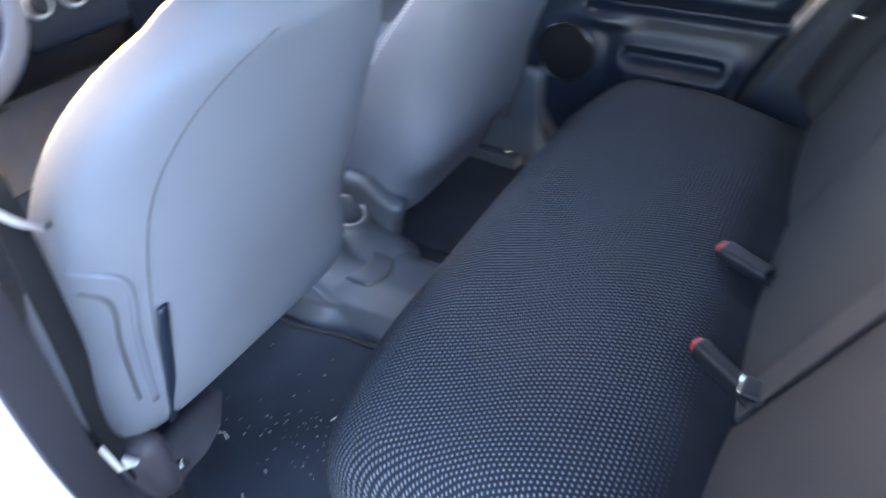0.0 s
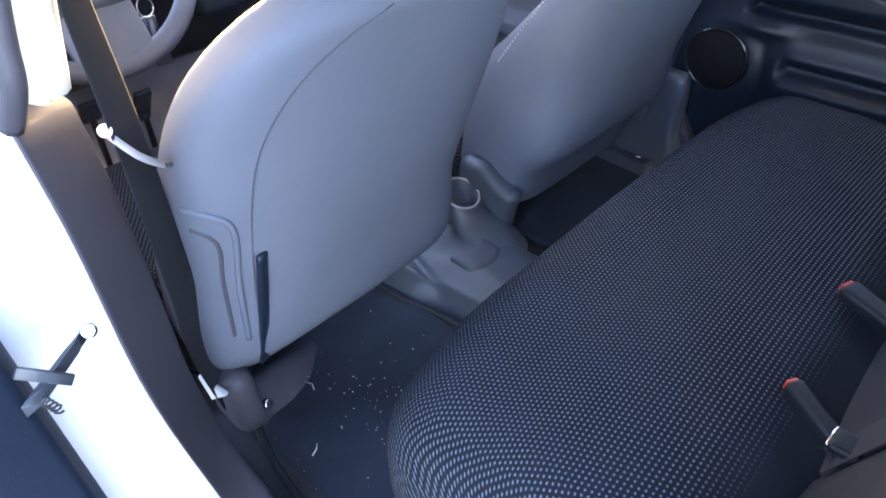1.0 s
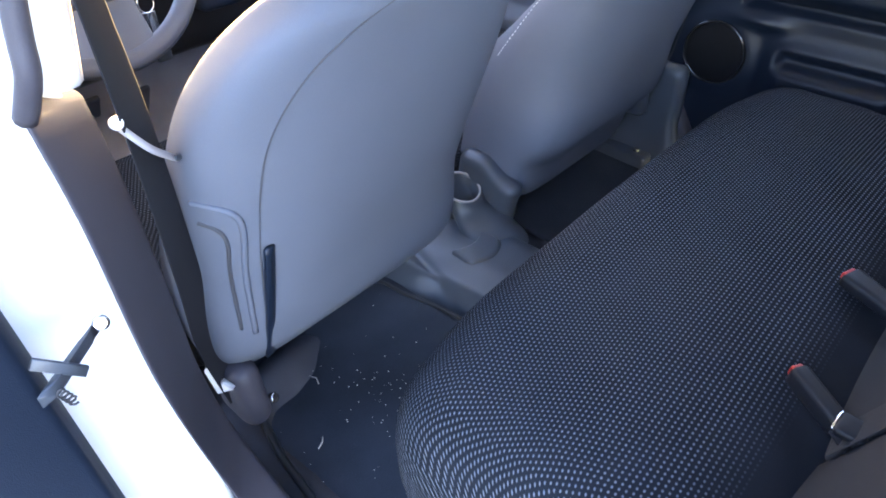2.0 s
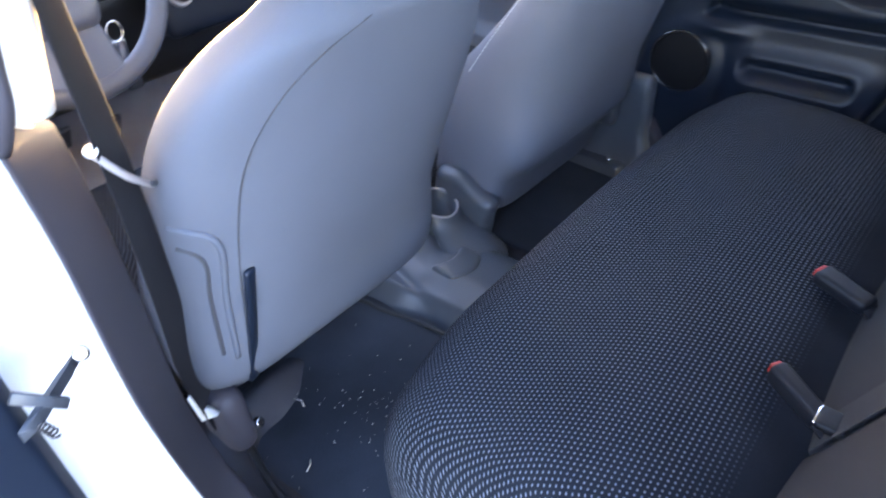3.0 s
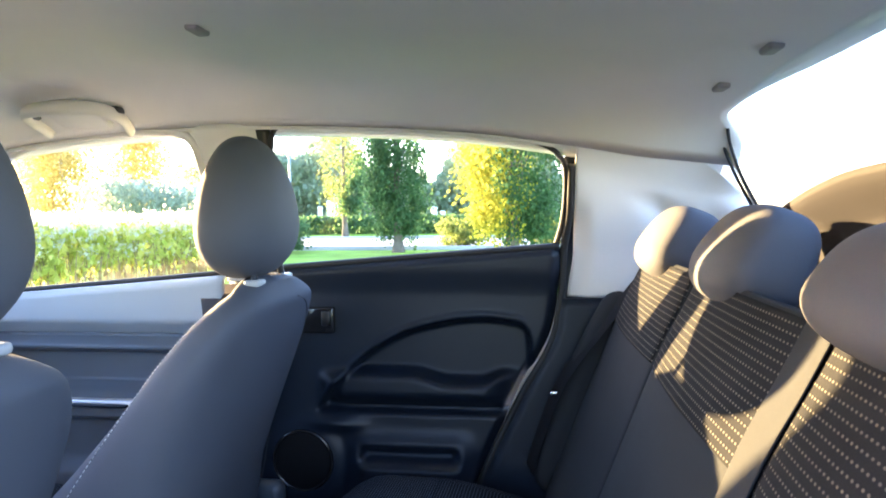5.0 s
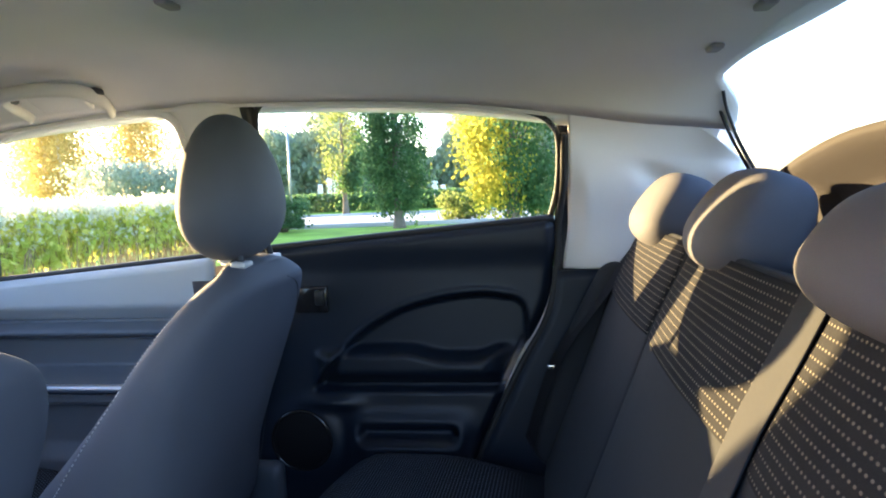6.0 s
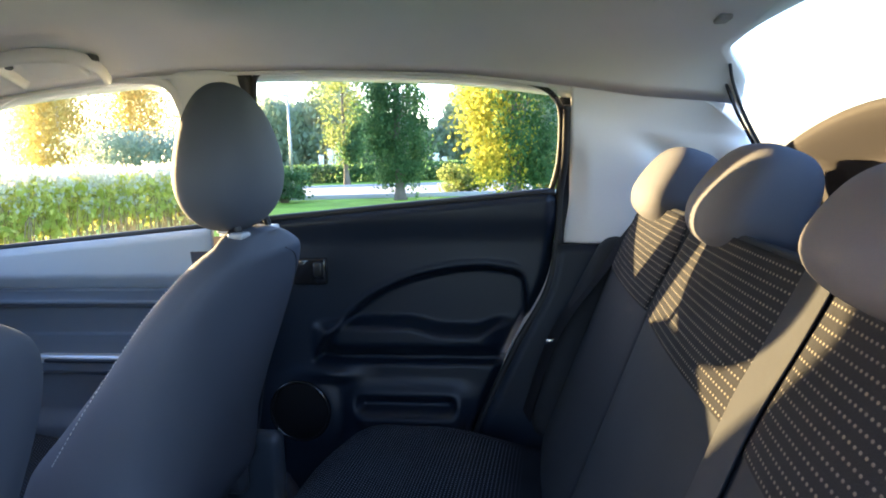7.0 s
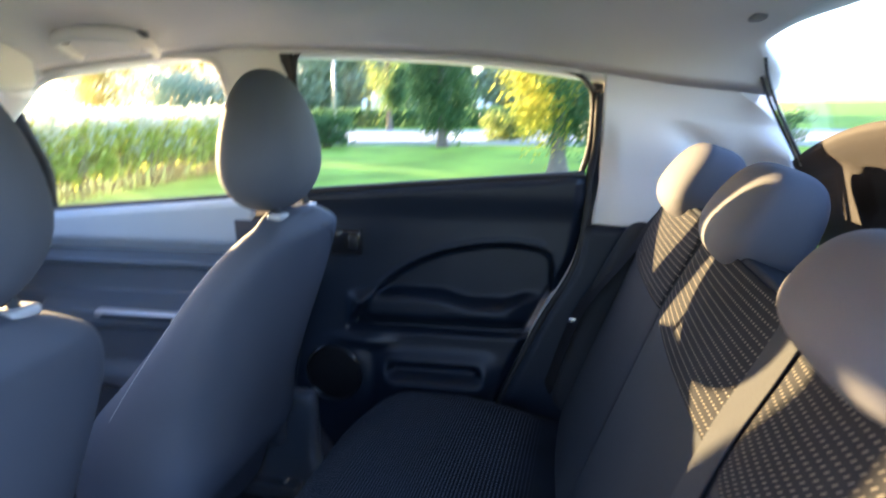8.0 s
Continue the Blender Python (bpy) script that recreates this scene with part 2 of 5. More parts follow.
def block(size, at=(0, 0, 0), r=0.006, n=6, shape=None, bm=None):
    """A box with rounded edges, of that size, centred at the place; shape bends each point."""
    bm = bm or bmesh.new()
    half = Vector(size) / 2
    r = min(r, *[h * 0.98 for h in half])
    made = {}

    def corner(p):
        key = tuple(round(c, 5) for c in p)
        if key not in made:
            q = Vector([min(max(c, -(h - r)), h - r) for c, h in zip(p, half)])
            d = p - q
            w = q + (d.normalized() * r if d.length > 1e-9 else d)
            w = shape(w) if shape else w
            made[key] = bm.verts.new(w + Vector(at))
        return made[key]

    def steps(h):
        inner = [(-1 + 2 * i / n) * (h - r) for i in range(n + 1)]
        edge = [h - r + r * math.sin(a * math.pi / 8) for a in (1, 2, 3, 4)]
        return [-e for e in reversed(edge)] + inner + edge
    st = [steps(h) for h in half]
    for ax in range(3):
        a, b = (ax + 1) % 3, (ax + 2) % 3
        for side in (-1, 1):
            for i in range(len(st[a]) - 1):
                for j in range(len(st[b]) - 1):
                    vs = []
                    for da, db in ((0, 0), (1, 0), (1, 1), (0, 1)):
                        p = Vector((0, 0, 0))
                        p[ax], p[a], p[b] = side * half[ax], st[a][i + da], st[b][j + db]
                        v = corner(p)
                        if v not in vs:
                            vs.append(v)
                    if len(vs) > 2:
                        try:
                            bm.faces.new(vs)
                        except ValueError:
                            pass
    return bm


def egg(size, at, e1=0.7, e2=0.7, shape=None, nu=40, nv=28):
    """A soft padded body between box and ellipsoid; e1 for its upright outline, e2 for its plan."""
    bm = bmesh.new()

    def pw(c, e):
        return math.copysign(abs(c) ** e, c)
    rows = []
    for j in range(nv + 1):
        q = -math.pi / 2 + math.pi * j / nv
        n = 1 if j in (0, nv) else nu
        row = []
        for i in range(n):
            a = math.tau * i / nu
            p = Vector((pw(math.cos(q), e1) * pw(math.cos(a), e2) * size[0] / 2, pw(math.cos(q), e1) * pw(math.sin(a), e2) * size[1] / 2, pw(math.sin(q), e1) * size[2] / 2))
            if n == 1:
                p.x = p.y = 0.0
            row.append(bm.verts.new((shape(p) if shape else p) + Vector(at)))
        rows.append(row)
    for A, B in zip(rows, rows[1:]):
        for i in range(nu):
            vs = list(dict.fromkeys([A[i % len(A)], A[(i + 1) % len(A)], B[(i + 1) % len(B)], B[i % len(B)]]))
            if len(vs) > 2:
                bm.faces.new(vs)
    return bm


def bar(size, at=(0, 0, 0), r=0.003, bm=None):
    """A small box with one chamfer round all its edges."""
    bm = bm or bmesh.new()
    g = bmesh.ops.create_cube(bm, size=1.0, matrix=Matrix.Translation(at) @ Matrix.Diagonal((*size, 1)))
    es = list({e for v in g["verts"] for e in v.link_edges})
    bmesh.ops.bevel(bm, geom=es, offset=min(r, min(size) * 0.4), segments=2, affect="EDGES", profile=0.5)
    return bm


def tube(points, radius, sides=10, closed=False, bm=None, flat=1.0):
    """A rod along points; radius a number or a function of 0..1."""
    bm = bm or bmesh.new()
    pts = [Vector(p) for p in points]
    n = len(pts)
    rings, up = [], None
    for i, p in enumerate(pts):
        a = pts[(i - 1) % n] if closed or i else p
        b = pts[(i + 1) % n] if closed or i < n - 1 else p
        d = (b - a).normalized()
        if up is None:
            up = Vector((0, 0, 1)) if abs(d.z) < 0.9 else Vector((0, 1, 0))
        u = (up - d * up.dot(d)).normalized()
        up = u
        w = d.cross(u)
        r = radius(i / max(1, n - 1)) if callable(radius) else radius
        rings.append([bm.verts.new(p + r * (math.cos(k * math.tau / sides) * u + flat * math.sin(k * math.tau / sides) * w)) for k in range(sides)])
    for i in range(n if closed else n - 1):
        A, B = rings[i], rings[(i + 1) % n]
        for k in range(sides):
            bm.faces.new((A[k], A[(k + 1) % sides], B[(k + 1) % sides], B[k]))
    if not closed:
        bm.faces.new(rings[0][::-1])
        bm.faces.new(rings[-1])
    return bm


def bezier(points, n=40, closed=False):
    """A smooth run of places through the given ones."""
    P = [Vector(p) for p in points]
    m = len(P)
    out = []
    for i in range(n if closed else n + 1):
        t = i / n * (m if closed else m - 1)
        k = min(int(t), m - 1 if closed else m - 2)
        s = t - k
        g = (lambda j: P[j % m]) if closed else (lambda j: P[min(max(j, 0), m - 1)])
        a, b, c, d = g(k - 1), g(k), g(k + 1), g(k + 2)
        out.append(0.5 * ((2 * b) + (c - a) * s + (2 * a - 5 * b + 4 * c - d) * s**2 + (3 * b - a - 3 * c + d) * s**3))
    return out


def ribbon(points, width, thick, across, n=40, bm=None):
    """A strap of webbing along a smooth run of places; across: its width's direction, or one for either end."""
    bm = bm or bmesh.new()
    pts = bezier(points, n)
    two = isinstance(across[0], (tuple, list, Vector))
    rows = []
    for i, p in enumerate(pts):
        s = i / (len(pts) - 1)
        c = Vector(across[0]).lerp(Vector(across[1]), s) if two else Vector(across)
        d = (pts[min(i + 1, len(pts) - 1)] - pts[max(i - 1, 0)]).normalized()
        c = (c - d * c.dot(d)).normalized()
        nrm = d.cross(c)
        prof = [(-.5, -.3), (-.47, -.5), (.47, -.5), (.5, -.3), (.5, .3), (.47, .5), (-.47, .5), (-.5, .3)]
        rows.append([bm.verts.new(p + c * (a * width) + nrm * (b * thick)) for a, b in prof])
    for A, B in zip(rows, rows[1:]):
        for k in range(8):
            bm.faces.new((A[k], A[(k + 1) % 8], B[(k + 1) % 8], B[k]))
    bm.faces.new(rows[0][::-1])
    bm.faces.new(rows[-1])
    return bm


def sheet(f, nu, nv, thick, bm=None):
    """A panel from f(u, v), u and v from 0 to 1, with the offset thick (a vector) for its back."""
    bm = bm or bmesh.new()
    t = Vector(thick)
    F = [[bm.verts.new(f(i / nu, j / nv)) for j in range(nv + 1)] for i in range(nu + 1)]
    B = [[bm.verts.new(F[i][j].co + t) for j in range(nv + 1)] for i in range(nu + 1)]
    for i in range(nu):
        for j in range(nv):
            bm.faces.new((F[i][j], F[i + 1][j], F[i + 1][j + 1], F[i][j + 1]))
            bm.faces.new((B[i][j], B[i][j + 1], B[i + 1][j + 1], B[i + 1][j]))
    for i in range(nu):
        bm.faces.new((F[i][0], B[i][0], B[i + 1][0], F[i + 1][0]))
        bm.faces.new((F[i][nv], F[i + 1][nv], B[i + 1][nv], B[i][nv]))
    for j in range(nv):
        bm.faces.new((F[0][j], F[0][j + 1], B[0][j + 1], B[0][j]))
        bm.faces.new((F[nu][j], B[nu][j], B[nu][j + 1], F[nu][j + 1]))
    return bm


def disc(radius, depth, at, axis, bm=None, sides=32, dish=0.0):
    """A round plate with a softened rim, its face towards axis."""
    bm = bm or bmesh.new()
    q = Vector(axis).to_track_quat("Z", "Y").to_matrix().to_4x4()
    prof = [(0, depth - dish), (radius * 0.6, depth - dish * 0.7), (radius * 0.9, depth), (radius * 0.97, depth * 0.9), (radius, depth * 0.6), (radius, 0), (0, 0)]
    rings = []
    for r, z in prof:
        if r == 0:
            rings.append([bm.verts.new(Vector(at) + q @ Vector((0, 0, z)))])
        else:
            rings.append([bm.verts.new(Vector(at) + q @ Vector((r * math.cos(k * math.tau / sides), r * math.sin(k * math.tau / sides), z))) for k in range(sides)])
    for A, B in zip(rings, rings[1:]):
        for k in range(sides):
            vs = [A[k % len(A)], A[(k + 1) % len(A)], B[(k + 1) % len(B)], B[k % len(B)]]
            vs = list(dict.fromkeys(vs))
            if len(vs) > 2:
                bm.faces.new(vs)
    return bm


def ring(radius, thick, at, axis, bm=None, sides=36, start=0.0, end=math.tau, flat=1.0):
    q = Vector(axis).to_track_quat("Z", "Y").to_matrix()
    full = end - start > math.tau - 1e-4
    n = sides
    pts = [Vector(at) + q @ Vector((radius * math.cos(start + (end - start) * k / n), radius * math.sin(start + (end - start) * k / n), 0)) for k in range(n if full else n + 1)]
    return tube(pts, thick, 8, full, bm, flat)


def loft(sections, r=0.012, bm=None):
    """A body through four-cornered sections, each a list of places in turn, its long edges rounded by r."""
    bm = bm or bmesh.new()
    rings = []
    for sec in sections:
        C = [Vector(c) for c in sec]
        row = []
        for i, c in enumerate(C):
            a, b = C[i - 1] - c, C[(i + 1) % len(C)] - c
            pa, pb = c + a.normalized() * min(r, a.length * 0.45), c + b.normalized() * min(r, b.length * 0.45)
            for k in range(5):
                t = k / 4
                row.append(bm.verts.new(pa * (1 - t) ** 2 + c * 2 * t * (1 - t) + pb * t * t))
        rings.append(row)
    n = len(rings[0])
    for A, B in zip(rings, rings[1:]):
        for k in range(n):
            bm.faces.new((A[k], A[(k + 1) % n], B[(k + 1) % n], B[k]))
    bm.faces.new(rings[0][::-1])
    bm.faces.new(rings[-1])
    return bm


def mirror(bm, s):
    if s < 0:
        for v in bm.verts:
            v.co.x = -v.co.x
    return bm


def foliage(count, spot, size, seed, bm=None, long=1.5):
    """Leaves as small bent quads at places drawn by spot(rng), each its own island."""
    bm = bm or bmesh.new()
    rng = random.Random(seed)
    for _ in range(count):
        p = Vector(spot(rng))
        s = size * rng.uniform(0.6, 1.35)
        e = Euler((rng.uniform(0, 6.3), rng.uniform(0, 6.3), rng.uniform(0, 6.3))).to_matrix()
        a, b, c = e @ Vector((s * long, 0, 0)), e @ Vector((0, s * 0.5, 0)), e @ Vector((0, 0, s * 0.2))
        v = [bm.verts.new(q) for q in (p - a * 0.5, p + b + c, p + a * 0.5, p - b + c)]
        bm.faces.new(v)
    return bm


# ---- the car's shell ----
roof_edge = curve_of([(-0.40, 1.19), (-0.30, 1.215), (-0.15, 1.235), (0.0, 1.262), (0.2, 1.292), (0.5, 1.313), (0.8, 1.317), (1.15, 1.292), (1.3, 1.262)])
roof_mid = curve_of([(-0.40, 1.30), (-0.24, 1.332), (0.0, 1.362), (0.5, 1.392), (0.9, 1.397), (1.15, 1.372), (1.3, 1.33)])
belt_line = curve_of([(-0.1, 1.062), (0.009, 1.055), (0.585, 1.013), (0.8, 0.995), (1.28, 0.957), (1.7, 0.925)])
RAIL_X = 0.555


def roof_point(x, y, lift=0.0):
    k = min(1.0, abs(x) / RAIL_X)
    return Vector((x, y, roof_edge(y) + (roof_mid(y) - roof_edge(y)) * (1 - k**6.0) + lift))


def lining(u, v):
    k = abs(2 * u - 1)
    y0 = -0.31 + 0.07 * k**3 - 0.075 * smooth01(0.80, 0.97, k)
    p = roof_point(-RAIL_X + 2 * RAIL_X * u, y0 + (1.22 - y0) * v)
    return p


ceiling = part("ceiling", sheet(lining, 60, 90, (0, 0, 0.012)), M_HEADLINER)
tagged(ceiling, "pale grey felt headliner over the cabin", "ceiling", kind="structure")


def floor_z(x, y):
    """Carpet height: nearly flat, with a ridge along the driver's sill and a hump over the seat's mount."""
    z = 0.295 + 0.004 * noise.noise((x * 25, y * 22, 0))
    z += 0.052 * math.exp(-((x + 0.455) / 0.095) ** 2 - ((y - 0.765 - 0.25 * (x + 0.455)) / 0.045) ** 2)
    return z + 0.030 * smooth01(-0.50, -0.56, x) * smooth01(0.40, 0.50, y) * smooth01(0.95, 0.85, y)


floor = part("floor", sheet(lambda u, v: Vector((-0.60 + 1.2 * u, -0.9 + 2.75 * v, floor_z(-0.60 + 1.2 * u, -0.9 + 2.75 * v))), 130, 200, (0, 0, -0.03)), M_CARPET)
tagged(floor, "black carpeted car floor", "floor", kind="structure")

car = thing("car_body", (0, 0, 0.16), "white painted hatchback body shell around the cabin", "car")


def on_car(name, bm, mat, label="", parent=None):
    for v in bm.verts:
        v.co.z -= 0.16
    return part(name, bm, mat, parent or car, label)


def roof_skin(u, v):
    x, y = -0.60 + 1.2 * u, -0.31 + 0.06 * abs(2 * u - 1) ** 3 + (1.57 - 0.06 * abs(2 * u - 1) ** 3) * v
    k = abs(x) / 0.60
    return Vector((x, y, roof_edge(min(max(y, -0.4), 1.3)) + 0.03 + (roof_mid(min(max(y, -0.4), 1.3)) - roof_edge(min(max(y, -0.4), 1.3))) * (1 - k**6) + 0.02 * (1 - k**6)))


on_car("roof_panel", sheet(roof_skin, 40, 50, (0, 0, 0.01)), M_PAINT)


def flank_x(z):
    """Half width of the inner side against height."""
    return curve_of([(0.25, 0.615), (0.45, 0.63), (0.80, 0.65), (1.0, 0.658), (1.06, 0.653), (1.15, 0.61), (1.25, 0.567), (1.32, 0.545)])(z)


door_back = curve_of([(0.30, 0.24), (0.526, 0.190), (0.737, 0.094), (0.857, 0.027), (0.95, 0.008), (1.06, 0.002)])
hatch_edge = curve_of([(0.60, -0.46), (0.95, -0.41), (1.12, -0.362), (1.22, -0.318), (1.28, -0.275), (1.33, -0.240)])
for s in (1, -1):
    side = "passenger" if s > 0 else "driver"
    # rear quarter: pale upper pillar trim, dark lower trim, white skin outside
    def c_pillar(u, v):
        k = min(1.0, v / 0.72)
        roll = max(0.0, (v - 0.72) / 0.28)
        yt = -0.024 - 0.235 * u
        zt = roof_edge(yt) - 0.062
        z = 0.951 + (zt - 0.951) * k
        x = flank_x(z)
        y0 = -0.012 - 0.012 * smooth01(0.95, 1.05, z) if s > 0 else -0.20 + 0.14 * smooth01(1.16, 1.21, z)
        y = y0 + (hatch_edge(min(z, 1.33)) - 0.004 - y0) * u
        x += 0.016 * (1 - smooth01(0.0, 0.12, u)) * (1 - smooth01(0.6, 1.0, k))
        x -= 0.045 * smooth01(0.75, 1.0, u) * (1 - smooth01(0.7, 1.0, k)) + 0.010 * math.sin(math.pi * u) * (1 - k)
        x += 0.020 * math.exp(-((u - 0.62 - 0.45 * (0.60 - k)) / 0.11) ** 2) * smooth01(0.15, 0.4, k) * (1 - smooth01(0.8, 1.0, k))
        if roll > 0:
            end = roof_point(0.5535, yt, 0.001)
            wall, bend = Vector((x, y, zt)), Vector((0.578, 0.5 * (y + yt), roof_edge(yt) - 0.024))
            return wall * (1 - roll) ** 2 + bend * 2 * roll * (1 - roll) + end * roll * roll
        return Vector((x, y, z))
    pil = part("pillar_trim", mirror(sheet(c_pillar, 44, 60, (0.01, 0, 0.004)), s), M_PALE)
    tagged(pil, "pale grey rear pillar trim beside the hatch window", "pillar trim", kind="structure")
    low = part("quarter_trim", mirror(sheet(lambda u, v: Vector((flank_x(0.3 + 0.648 * v) - 0.004 + 0.004 * math.sin(u * 3), curve_of([(0, 0.24), (0.35, 0.185), (0.67, 0.088), (0.86, 0.022), (1, 0.004)])(v) - 0.004 - (0 if s > 0 else 0.20) - (0.4 - (0 if s > 0 else 0.20) + curve_of([(0, 0.24), (0.35, 0.185), (0.67, 0.088), (0.86, 0.022), (1, 0.004)])(v)) * u, 0.3 + 0.648 * v)), 24, 30, (0.012, 0, 0)), s), M_TRIM)
    tagged(low, "dark plastic trim over the rear wheel arch", "quarter trim", kind="structure")
    on_car("quarter_panel", mirror(sheet(lambda u, v: Vector((flank_x(0.25 + 1.05 * v) + 0.10 + 0.05 * math.sin(v * 2.2), (-0.05 if s > 0 else -0.22) - (0.32 if s > 0 else 0.15) * u, 0.25 + 1.02 * v)), 20, 24, (0.01, 0, 0)), s), M_PAINT)
    if s > 0:
        inner = part("aperture_panel", mirror(sheet(lambda u, v: Vector((flank_x(0.32 + 0.98 * v) + 0.022, door_back(min(1.05, 0.32 + 0.98 * v)) - 0.006 - 0.10 * u, 0.32 + 0.98 * v)), 8, 30, (0.012, 0, 0)), s), M_TRIM)
        tagged(inner, "dark inner edge of the rear door opening", "door frame", kind="structure")
        seal = part("door_seal", mirror(tube(bezier([(flank_x(z) + 0.006, door_back(min(z, 1.06)) - 0.006 - 0.012 * smooth01(1.05, 1.15, z), z) for z in (0.34, 0.45, 0.55, 0.65, 0.75, 0.85, 0.95, 1.05, 1.12, 1.18, 1.225)] , 50), 0.008, 8), s), M_RUBBER)
        tagged(seal, "black rubber seal of the rear door opening", "door seal", kind="structure")
    # outer roof rail
    rail = [Vector((s * (RAIL_X + 0.035), y, roof_edge(y) + 0.012)) for y in np.linspace(-0.30, 1.25, 40)]
    on_car("roof_rail", tube(rail, 0.030, 12), M_PAINT)
    # inner edge roll of the headliner along the doors
    trim_run = [Vector((s * (RAIL_X + 0.004), y, roof_edge(y) - 0.002)) for y in np.linspace(0.02, 1.2, 50)]
    rub = part("door_seal", tube(trim_run, 0.005, 8), M_HEADLINER)
    tagged(rub, "pale grey seal along the roof edge", "door seal", kind="structure")
    # sill and rocker
    on_car("rocker", mirror(block((0.16, 2.3, 0.16), (0.735, 0.55, 0.27), 0.04, 8), s), M_PAINT)
    scuff = part("sill_trim", mirror(block((0.075, 1.75, 0.05), (0.625, 0.62, 0.335), 0.018, 8), s), M_TRIM_GREY)
    tagged(scuff, "grey plastic scuff plate on the door sill", "sill trim", kind="structure")
    # A pillar, windscreen side
    apil = part("pillar_trim", tube(bezier([(s * 0.550, 1.27, 1.272), (s * 0.575, 1.36, 1.21), (s * 0.602, 1.465, 1.135), (s * 0.645, 1.88, 0.92)], 24), 0.052, 12), M_PALE)
    tagged(apil, "pale grey windscreen pillar trim", "pillar trim", kind="structure")
    on_car("front_fender", mirror(sheet(lambda u, v: Vector((0.70 + 0.05 * math.sin(3 * v), 1.75 + 0.9 * u, 0.25 + 0.65 * v)), 12, 12, (0.02, 0, 0)), s), M_PAINT)

# B pillars: pale above the belt line, dark grey below, painted jamb towards the rear door
for s in (1, -1):
    y_mid = 0.565 if s < 0 else 0.675
    if s > 0:
        def b_upper(u, v):
            z = 0.985 + 0.338 * v
            e = 0.020 * (abs(2 * u - 1) ** 4)
            return Vector((flank_x(z) - 0.010 + e + 0.014 * smooth01(1.24, 1.30, z), 0.622 + 0.055 * smooth01(1.28, 1.05, z) * (1 - u) + 0.133 * u + 0.035 * u * smooth01(1.23, 1.31, z), z))
        upper = part("pillar_trim", sheet(b_upper, 20, 24, (0.008, 0, 0)), M_HEADLINER)
    else:
        upper = part("pillar_trim", tube(bezier([(s * 0.664, y_mid, 0.985), (s * 0.632, y_mid, 1.13), (s * 0.582, y_mid + 0.01, 1.265), (s * 0.560, y_mid + 0.01, 1.345)], 20), lambda k: 0.034 - 0.016 * smooth01(0.7, 1, k), 16), M_PALE)
    if s < 0:
        # warm grey strip down the upper trim's outer edge
        grey = part("door_seal", tube(bezier([(-0.658, 0.515, 1.083), (-0.665, 0.515, 1.058), (-0.671, 0.515, 1.031), (-0.676, 0.515, 1.006), (-0.684, 0.536, 0.972)], 16), 0.0085, 10), M_PILLAR)
        tagged(grey, "warm grey strip along the door pillar", "door seal", kind="structure")
    tagged(upper, "pale grey upper door pillar trim", "pillar trim", kind="structure")

    rear_l = [curve_of([(0.34, -0.640), (0.38, -0.650), (0.517, -0.668), (0.70, -0.686), (0.885, -0.687), (0.98, -0.690)]), curve_of([(0.34, 0.43), (0.38, 0.46), (0.517, 0.498), (0.70, 0.510), (0.885, 0.512), (0.98, 0.524)])]
    rear_r = [curve_of([(0.34, -0.592), (0.42, -0.603), (0.505, -0.612), (0.62, -0.614), (0.72, -0.616), (0.893, -0.621), (0.945, -0.624)]), curve_of([(0.34, 0.42), (0.42, 0.490), (0.505, 0.575), (0.583, 0.610), (0.62, 0.612), (0.72, 0.600), (0.893, 0.590), (0.945, 0.595)])]
    secs = []
    for i in range(31):
        zl, zr = 0.33 + 0.648 * i / 30, 0.33 + 0.617 * i / 30
        L, R = Vector((rear_l[0](zl), rear_l[1](zl), zl)), Vector((rear_r[0](zr), rear_r[1](zr), zr))
        secs.append([L, R, Vector((R.x, R.y + 0.10, zr)), Vector((L.x + 0.034, L.y + 0.13, zl))])
    bm = loft(secs, 0.014)
    if s > 0:
        for v in bm.verts:
            v.co = Vector((-v.co.x, v.co.y + 0.11, v.co.z))
    lowp = part("pillar_trim", bm, M_PILLAR)
    tagged(lowp, "warm grey plastic lower door pillar trim", "pillar trim", kind="structure")
    on_car("door_jamb", block((0.150 if s < 0 else 0.11, 0.085, 0.98), (s * (0.715 if s < 0 else 0.735), y_mid + (0.055 if s < 0 else 0.045), 0.83), 0.02, 6, lambda p: Vector((p.x - s * 0.10 * smooth01(0.15, 0.5, p.z), p.y, p.z))), M_PAINT)

# windscreen, dashboard bulkhead, bonnet
on_car("bonnet", sheet(lambda u, v: Vector((-0.70 + 1.4 * u, 1.95 + 0.75 * v, 0.93 - 0.18 * v * v + 0.04 * math.sin(math.pi * u))), 24, 16, (0, 0, -0.02)), M_PAINT)
on_car("bulkhead", block((1.36, 0.06, 0.70), (0, 1.98, 0.58), 0.02, 4), M_BLACK)
on_car("header_rail", block((1.08, 0.09, 0.11), (0, 1.235, 1.297), 0.025, 6), M_HEADLINER)
ws = part("window_front", sheet(lambda u, v: Vector(((-0.56 - 0.06 * v) + (1.12 + 0.12 * v) * u, 1.24 + 0.72 * v, 1.335 - 0.40 * v - 0.03 * abs(2 * u - 1) ** 2)), 16, 12, (0, 0.004, 0.004)), M_GLASS)
ws.visible_shadow = False
tagged(ws, "clear raked windscreen", "windscreen", kind="structure")


# ---- doors ----


def bump_box(y, z, y0, y1, z0, z1, e):
    return smooth01(y0 - e, y0 + e, y) * smooth01(y1 + e, y1 - e, y) * smooth01(z0 - e, z0 + e, z) * smooth01(z1 + e, z1 - e, z)


